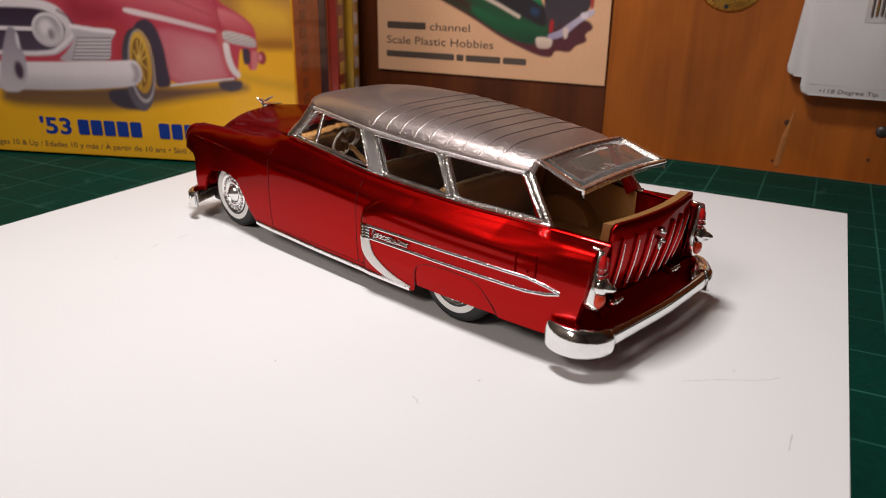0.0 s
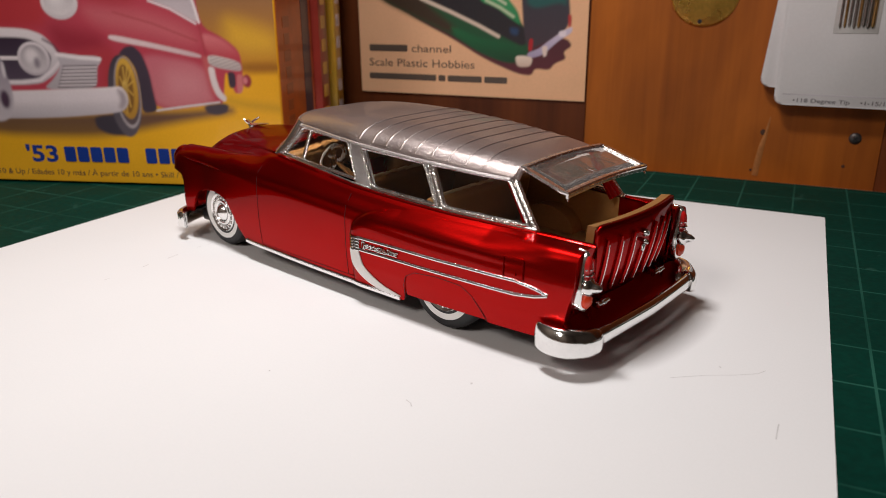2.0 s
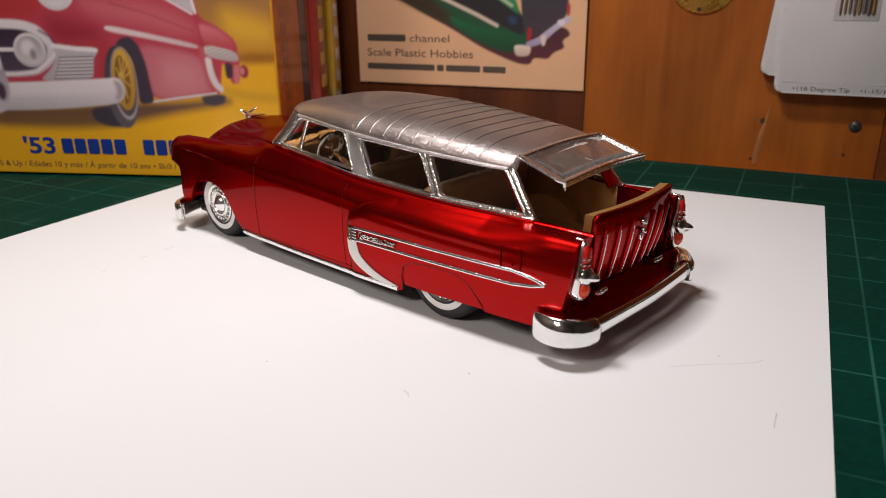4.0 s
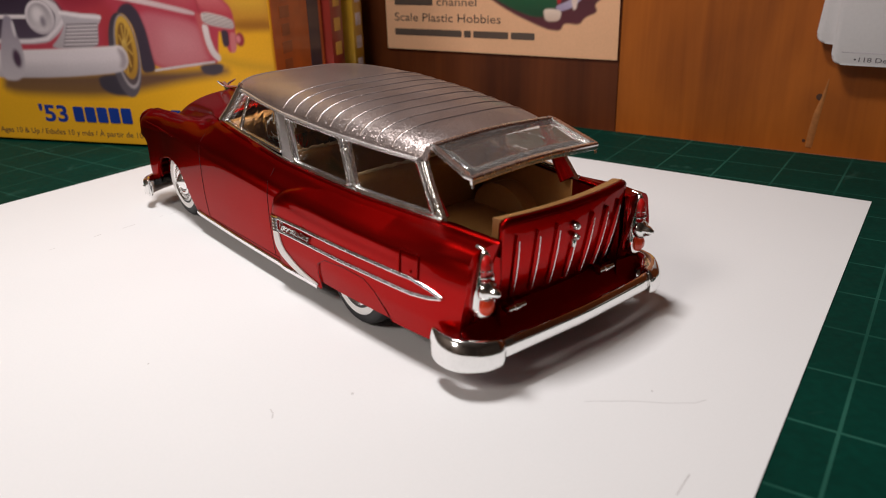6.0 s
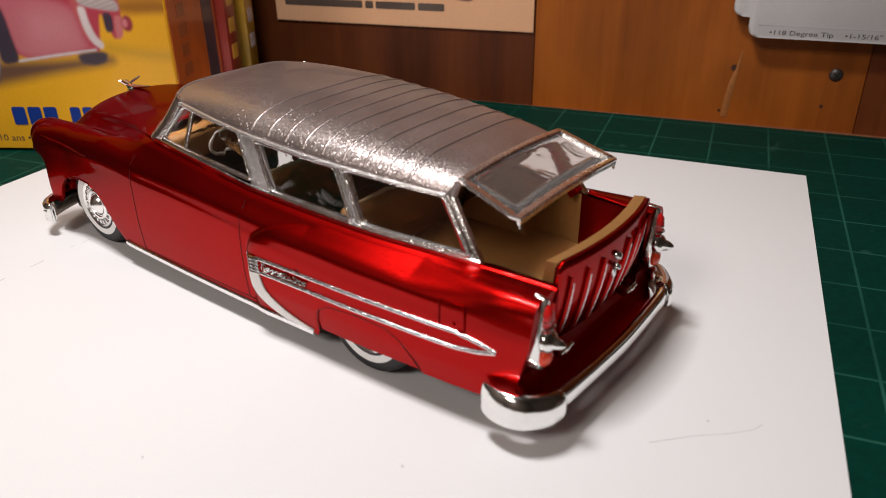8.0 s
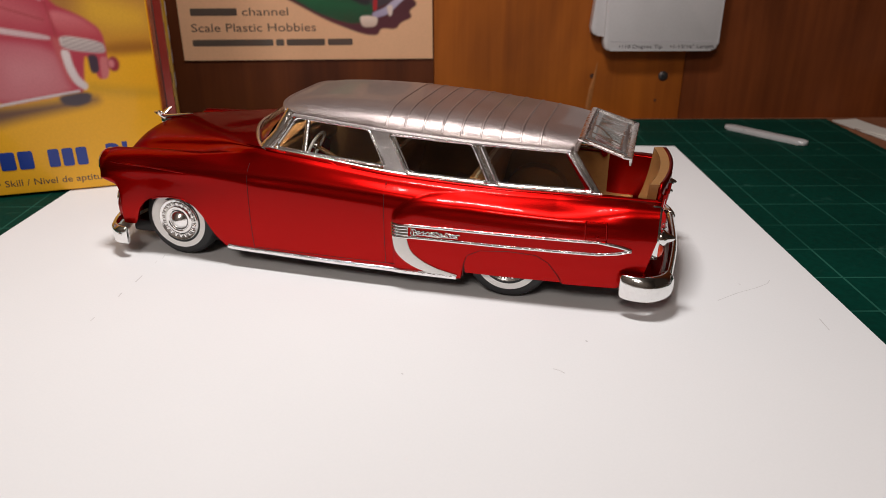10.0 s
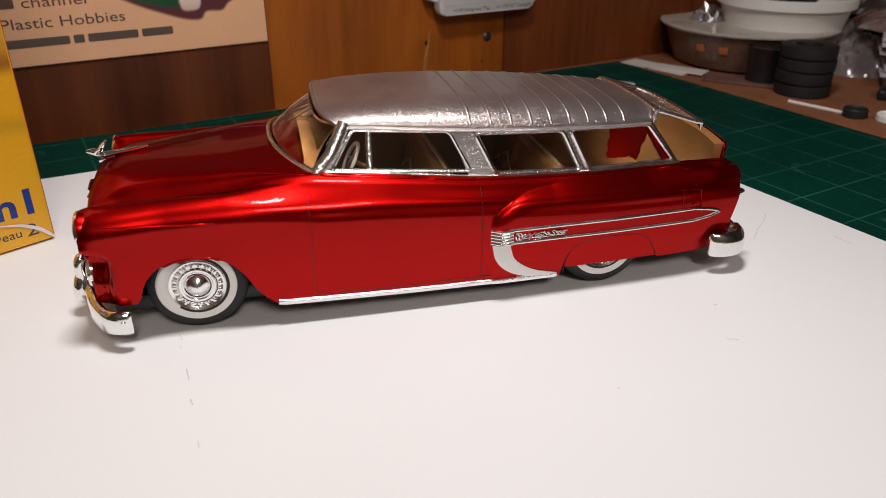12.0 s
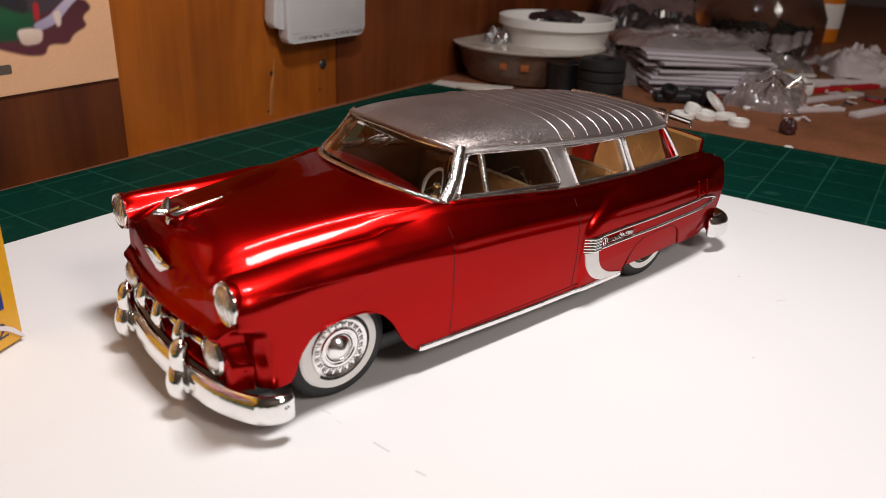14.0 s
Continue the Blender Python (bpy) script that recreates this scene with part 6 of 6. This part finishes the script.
def tyre_stack(x, y, rows, label):
    top = root("tyre_stack", label, "model tyres", put(x, y, -2.9))
    for k in range(rows):
        bm = bmesh.new()
        lathe(bm, [(8, 0.3), (15.2, 0.2), (16.1, 0.7), (16.3, 3.7), (16.1, 6.8), (15.2, 7.3), (8, 7.2), (7.6, 3.7), (8, 0.3)], at(0.3 * (-1) ** k, 0, 7.5 * k), 40)
        part("tyre", bm, RUBBER, top)


tyre_stack(284, 167, 4, "stack of black rubber model tyres on the bench")
bm = bmesh.new()
lathe(bm, [(0, 0), (11, 0), (11.6, 22), (12.4, 23), (11, 23), (10.4, 2), (0, 2)], at(0, 0, 0), 32)
thing("black_cup", bm, BLACK, "small black plastic cup behind the tyres", "cup", put(277, 196, -2.9))
bm = bmesh.new()
sweep(bm, [(-18, 0, 1.0), (18, 0, 1.0)], (1.0, 1.0), n=8)
thing("white_rod", bm, WHITE, "thin white plastic rod lying on the bench", "plastic rod", put(271, 133, -2.9, -62))


def small_wheel(x, y, z, r, h, material, label, rx=0, ry=0, rz=0, group="loose wheels"):
    bm = bmesh.new()
    lathe(bm, [(0, 0.3 * h), (0.45 * r, 0.3 * h), (0.5 * r, 0.75 * h), (0.82 * r, 0.8 * h), (0.9 * r, h), (r, 0.85 * h), (r, 0.1 * h), (0.9 * r, 0), (0, 0)], at(0, 0, 0), 28)
    return thing("loose_wheel", bm, material, label, "model wheel", put(x, y, z, rz, rx, ry), group)


small_wheel(281, 116, -2.9, 6.5, 5, RUBBER, "small black loose model tyre on the bench")
small_wheel(294, 104, -2.9, 7.5, 4, WHITE, "small white plastic disc on the bench")
small_wheel(306, 95, -2.9, 7.0, 5, WHITE, "small white plastic disc on the bench", 8)
small_wheel(317, 87, -2.9, 7.5, 4, WHITE, "small white plastic disc on the bench", -6)
small_wheel(302, 103, 0.4, 5.5, 5, WHITE, "small white plastic disc on the bench", 20)
small_wheel(309, 72, -2.9, 6.5, 4.5, WHITE, "small white plastic disc on the bench")
small_wheel(334, 106, 2.5, 9.0, 2, WHITE, "white plastic disc leaning on a black block", 40, 20)
bm = bmesh.new()
rbox(bm, 26, 18, 7, at(-9, 0, 3.6, 0, -4, 8), 2.2, 3)
rbox(bm, 20, 13, 9, at(9, 3, 4.6, 5, 7, -22), 2.4, 3)
rbox(bm, 9, 6, 12, at(15, -4, 6, 0, 12, 30), 1.6, 2)
lathe(bm, [(5.5, 0), (6, 1), (6, 5), (5.2, 6), (2.4, 6), (2, 3), (0, 3)], at(-12, -6, 6.0, 24, 10, 0), 20)
sweep(bm, [(-20, 4, 2), (-6, 8, 9), (10, 6, 10), (22, 9, 3)], (1.0, 1.0), n=7)
thing("black_block", bm, BLACK, "low irregular lump of black plastic parts on the bench", "plastic block", put(338, 132, -2.9, -55))

# stack of sheets in a clear bag
stack = root("sheet_stack", "uneven stack of white plastic sheets beside clear film", "sheet stack", put(392, 158, -2.9, -38))
random.seed(11)
for k in range(11):
    bm = bmesh.new()
    rbox(bm, 92 + random.uniform(-4, 4), 60 + random.uniform(-4, 4), 2.2, at(random.uniform(-4, 4), random.uniform(-4, 4), 1.2 + 2.8 * k, random.uniform(-0.6, 0.6), random.uniform(-0.6, 0.6), random.uniform(-5, 5)), 0.3, 1)
    part("sheet", bm, mat("pale_sheet", (0.56, 0.51, 0.56), 0.45, var=0.06) if k == 0 else bpy.data.materials["pale_sheet"], stack)
def film_heap(name, w, d, h, material, label, category, m, seed, cells=2.2, crease=0.8, group="", n=64):
    """Heap of creased film or paper: a closed mound whose skin breaks into tilted facets."""
    bm = bmesh.new()
    rows = []
    off = Vector((seed * 5.7, seed * 2.3, seed))
    for i in range(n + 1):
        row = []
        for k in range(n + 1):
            u, v = 2 * i / n - 1, 2 * k / n - 1
            dome = max(0.0, 1 - (abs(u) ** 3 + abs(v) ** 3)) ** 0.6
            q = Vector((u, v, 0.15)) * cells + off
            far, fine = noise.voronoi(q)[0], noise.voronoi(q * 2.6)[0]
            turn = noise.cell_vector(noise.voronoi(q)[1][0] * 7)
            z = h * dome * (1 - crease * 0.5 + 0.5 * crease * ((q - noise.voronoi(q)[1][0]).dot(turn - Vector((0.5, 0.5, 0.5)))) + 0.25 * crease * (fine[1] - fine[0]) + 0.5 * noise.noise(q * 0.6))
            z = max(0.0, z)
            sx, sy = 0.22 * noise.noise(q * 0.8), 0.22 * noise.noise(q * 0.8 + Vector((9, 4, 2)))
            row.append(((u + sx) * w / 2, (v + sy) * d / 2, z))
        rows.append(row)
    surf(bm, rows)
    rim = [p for p in rows[0]] + [r[-1] for r in rows[1:]] + rows[-1][-2::-1] + [r[0] for r in rows[-2:0:-1]]
    bm.faces.new([bm.verts.new((x, y, 0)) for x, y, z in rim])
    return thing(name, bm, material, label, category, m, group, sharp=25)


WHITE_FILM = mat("white_film", (0.62, 0.55, 0.56), 0.45, var=0.12)
film_heap("clear_bag", 118, 84, 15, FILM, "crumpled clear plastic bag lying over the sheets", "plastic bag", put(412, 188, 27, -30), 3, 2.8, 0.75, "plastic bags")
film_heap("clear_bag", 62, 56, 24, FILM, "small crumpled clear plastic bag on the bench", "plastic bag", put(392, 98, -2.9, 20), 4, 2.6, 0.7, "plastic bags")
film_heap("clear_bag", 78, 70, 30, FILM, "crumpled clear plastic bag standing by the tub", "plastic bag", put(372, 226, -2.9, 35), 5, 2.6, 0.7, "plastic bags")
film_heap("dark_bag", 150, 90, 54, DARKBAG, "large dark crumpled plastic bag behind the sheets", "plastic bag", put(470, 262, -2.9, -20), 12, 2.6, 0.7, "plastic bags")
film_heap("clear_bag", 140, 90, 22, FILM, "wide crumpled clear plastic bag among the parts", "plastic bag", put(505, 190, -2.9, -15), 6, 2.8, 0.75, "plastic bags")
film_heap("rag", 130, 84, 84, MAUVE, "greyish mauve crumpled rag heaped on the bench", "rag", put(540, 320, -2.9), 7, 1.5, 0.55)
film_heap("folded_paper", 110, 74, 30, WHITE_FILM, "pale grey sheet of folded paper on the bench", "paper", put(622, 128, -2.9, 25), 8, 1.5, 0.7)
crumple("brown_lump", (5, 5, 9), mat("dark_clay", (0.06, 0.02, 0.02), 0.4, var=0.4), "small dark brown lump on the bench", "scrap", put(318, 44, -2.9), 9, 3, 0.3)
crumple("white_crumb", (3, 2.4, 2), WHITE, "small white crumb of plastic on the bench", "scrap", put(283, 25, -2.9), 10, 2, 0.4)
RED = mat("red_sprue", (0.45, 0.015, 0.02), 0.4, var=0.1)
for x, y, rz, ln, w, h, material, lab in ((470, 98, -14, 150, 5, 4, RED, "long red plastic strip among the parts"), (440, 82, -8, 110, 8, 3, WHITE_FILM, "white plastic strip on the bench"), (470, 34, -6, 130, 8, 4, WHITE_FILM, "broad white plastic strip on the bench"), (398, 66, -24, 52, 6, 3, WHITE_FILM, "short white plastic strip on the bench"), (452, 116, 66, 46, 20, 12, WHITE, "white angled plastic piece on the bench"), (520, 100, -30, 120, 7, 5, WHITE_FILM, "white plastic strip on the bench")):
    bm = bmesh.new()
    rbox(bm, ln, w, h, at(0, 0, h / 2), h * 0.25)
    rbox(bm, ln * 0.9, w * 0.3, h * 0.4, at(0, 0, h), h * 0.1)
    thing("plastic_strip", bm, material, lab, "plastic strip", put(x, y, -2.9, rz), "plastic strips")
bm = bmesh.new()
for k in range(9):
    a = 2 * math.pi * k / 9
    sweep(bm, [(0, 0, 1), (14 * math.cos(a), 9 * math.sin(a), 3 + 4 * (k % 3)), (24 * math.cos(a + .3), 17 * math.sin(a + .3), 2 + 6 * (k % 2))], (0.9, 0.9), n=6)
thing("chrome_sprue", bm, CHROME, "tangle of chromed plastic sprue on the bench", "sprue", put(388, 86, 8))
bm = bmesh.new()
rbox(bm, 40, 10, 2, at(0, 0, 1), 0.5)
thing("yellow_strip", bm, INK_GOLD, "small yellow strip among the dark scraps", "plastic strip", put(500, 140, 2, 20))


# flakes and offcuts strewn over the bench
random.seed(23)
SCRAPS = [(WHITE, "white"), (WHITE, "white"), (WHITE_FILM, "pale grey"), (DARKBAG, "dark"), (RED, "red"), (MAUVE, "mauve"), (INK_GOLD, "ochre")]
for k in range(46):
    u, v = random.random(), random.random()
    x, y = 400 + 260 * u, 30 + 190 * v - 60 * u * v
    material, word = random.choice(SCRAPS)
    w, d, h = random.uniform(6, 30), random.uniform(3, 12), random.uniform(1, 5)
    bm = bmesh.new()
    poly = [(w * (0.5 + random.uniform(-0.1, 0.15)) * math.cos(a + random.uniform(-.3, .3)), d * 0.6 * math.sin(a + random.uniform(-.3, .3))) for a in [2 * math.pi * q / 7 for q in range(7)]]
    slab(bm, poly, at(0, 0, 0, random.uniform(-6, 6), random.uniform(-4, 4), 0), h)
    thing("plastic_scrap", bm, material, word + " plastic offcut lying among the parts", "scrap", put(x, y, -2.4, random.uniform(0, 180)), "plastic offcuts")


# small parts and sprue ends nearer the mat
random.seed(41)
for k in range(44):
    x, y = random.uniform(330, 520), random.uniform(52, 150)
    material, word = random.choice(SCRAPS + [(WHITE, "white"), (CHROME, "bright plated"), (DARKBAG, "dark")])
    bm = bmesh.new()
    ln = random.uniform(4, 16)
    bend = random.uniform(-3, 3)
    sweep(bm, [(-ln / 2, 0, 1.0), (0, bend, 1.0 + random.uniform(0, 2)), (ln / 2, 0, 1.0)], [(0.9, 0.7), (1.2, 0.9), (0.7, 0.6)], n=6)
    if k % 3 == 0:
        rbox(bm, ln * 0.5, 3.4, 1.8, at(0, bend, 1.2, 0, 0, random.uniform(0, 90)), 0.4, 1)
    if k % 4 == 1:
        lathe(bm, [(0, 2.4), (1.8, 2.2), (2.4, 1.2), (2.2, 0.2), (0, 0)], at(ln * 0.4, 0, 0), 14)
    thing("sprue_part", bm, material, word + " plastic kit part lying on the bench", "kit part", put(x, y, -2.9, random.uniform(0, 180)), "loose kit parts")


def bottle(x, y, r, h, body_m, cap_m, label, lower=None):
    top = root("paint_bottle", label, "bottle", put(x, y, -2.9), "paint bottles")
    bm = bmesh.new()
    lathe(bm, [(0, 0), (r * 0.94, 0), (r, 1.5), (r, h * 0.72), (r * 0.9, h * 0.78), (r * 0.62, h * 0.82), (r * 0.62, h * 0.84), (0, h * 0.84)], at(0, 0, 0), 28)
    part("bottle_body", bm, body_m, top)
    bm = bmesh.new()
    lathe(bm, [(r * 0.7, h * 0.82), (r * 0.72, h * 0.98), (r * 0.66, h), (0, h)], at(0, 0, 0), 24)
    part("cap", bm, cap_m, top)
    bm = bmesh.new()
    lathe(bm, [(r * 1.01, h * 0.14), (r * 1.02, h * 0.15), (r * 1.02, h * 0.36), (r * 1.01, h * 0.37)], at(0, 0, 0), 28)
    part("label_band", bm, lower or WHITE, top)


ORANGE = mat("orange_plastic", (0.70, 0.20, 0.01), 0.35, var=0.08)
bottle(800, 260, 26, 120, ORANGE, WHITE, "orange plastic glue bottle with a white band", WHITE)
DARKG = mat("dark_bottle", (0.02, 0.03, 0.03), 0.2, var=0.3, coat=0.6)
for k in range(6):
    bottle(770 + 6 * (k % 2) + 16 * k, 420 - 24 * k, 14, 70 + 6 * (k % 3), DARKG, WHITE if k % 2 else BLACK, "small dark paint bottle in a row at the back", INK_GREY)
bm = bmesh.new()
lathe(bm, [(0, 0), (60, 0), (66, 10), (66, 40), (56, 62), (30, 74), (0, 76)], at(0, 0, 0), 40)
dome = thing("clear_dome", bm, GLASS, "clear plastic dome among the clutter", "dome", put(620, 240, -2.9))
bm = bmesh.new()
lathe(bm, [(64, 0.2), (70, 0.2), (70.5, 1.6), (66.2, 2.0)], at(0, 0, 0), 40)
part("rim", bm, WHITE_FILM, dome)


# pencil marks on the card
for pts, r in (([(159.2, -21), (160.2, -25), (161, -28)], 0.14), ([(129, -17), (136, -9), (142, -3.6), (146, 1), (147, 4)], 0.1), ([(90, -55), (90.6, -55.6)], 0.3), ([(83, -73), (85, -73.4), (86.4, -74.4)], 0.14), ([(136.4, -2), (137, -2.4)], 0.2), ([(-68, -36.4), (-67, -39.4)], 0.12), ([(-67.4, -42), (-67, -44)], 0.1), ([(-65, -54), (-64, -59)], 0.16), ([(-63.2, -67.4), (-62.4, -70)], 0.2), ([(-60.4, -84), (-60, -86.4)], 0.12), ([(43, -87), (43.6, -87.4)], 0.2)):
    bm = bmesh.new()
    sweep(bm, [(x, y, 0.01) for x, y in pts], (r, 0.02), n=6)
    part("pencil_mark", bm, PENCIL, card)
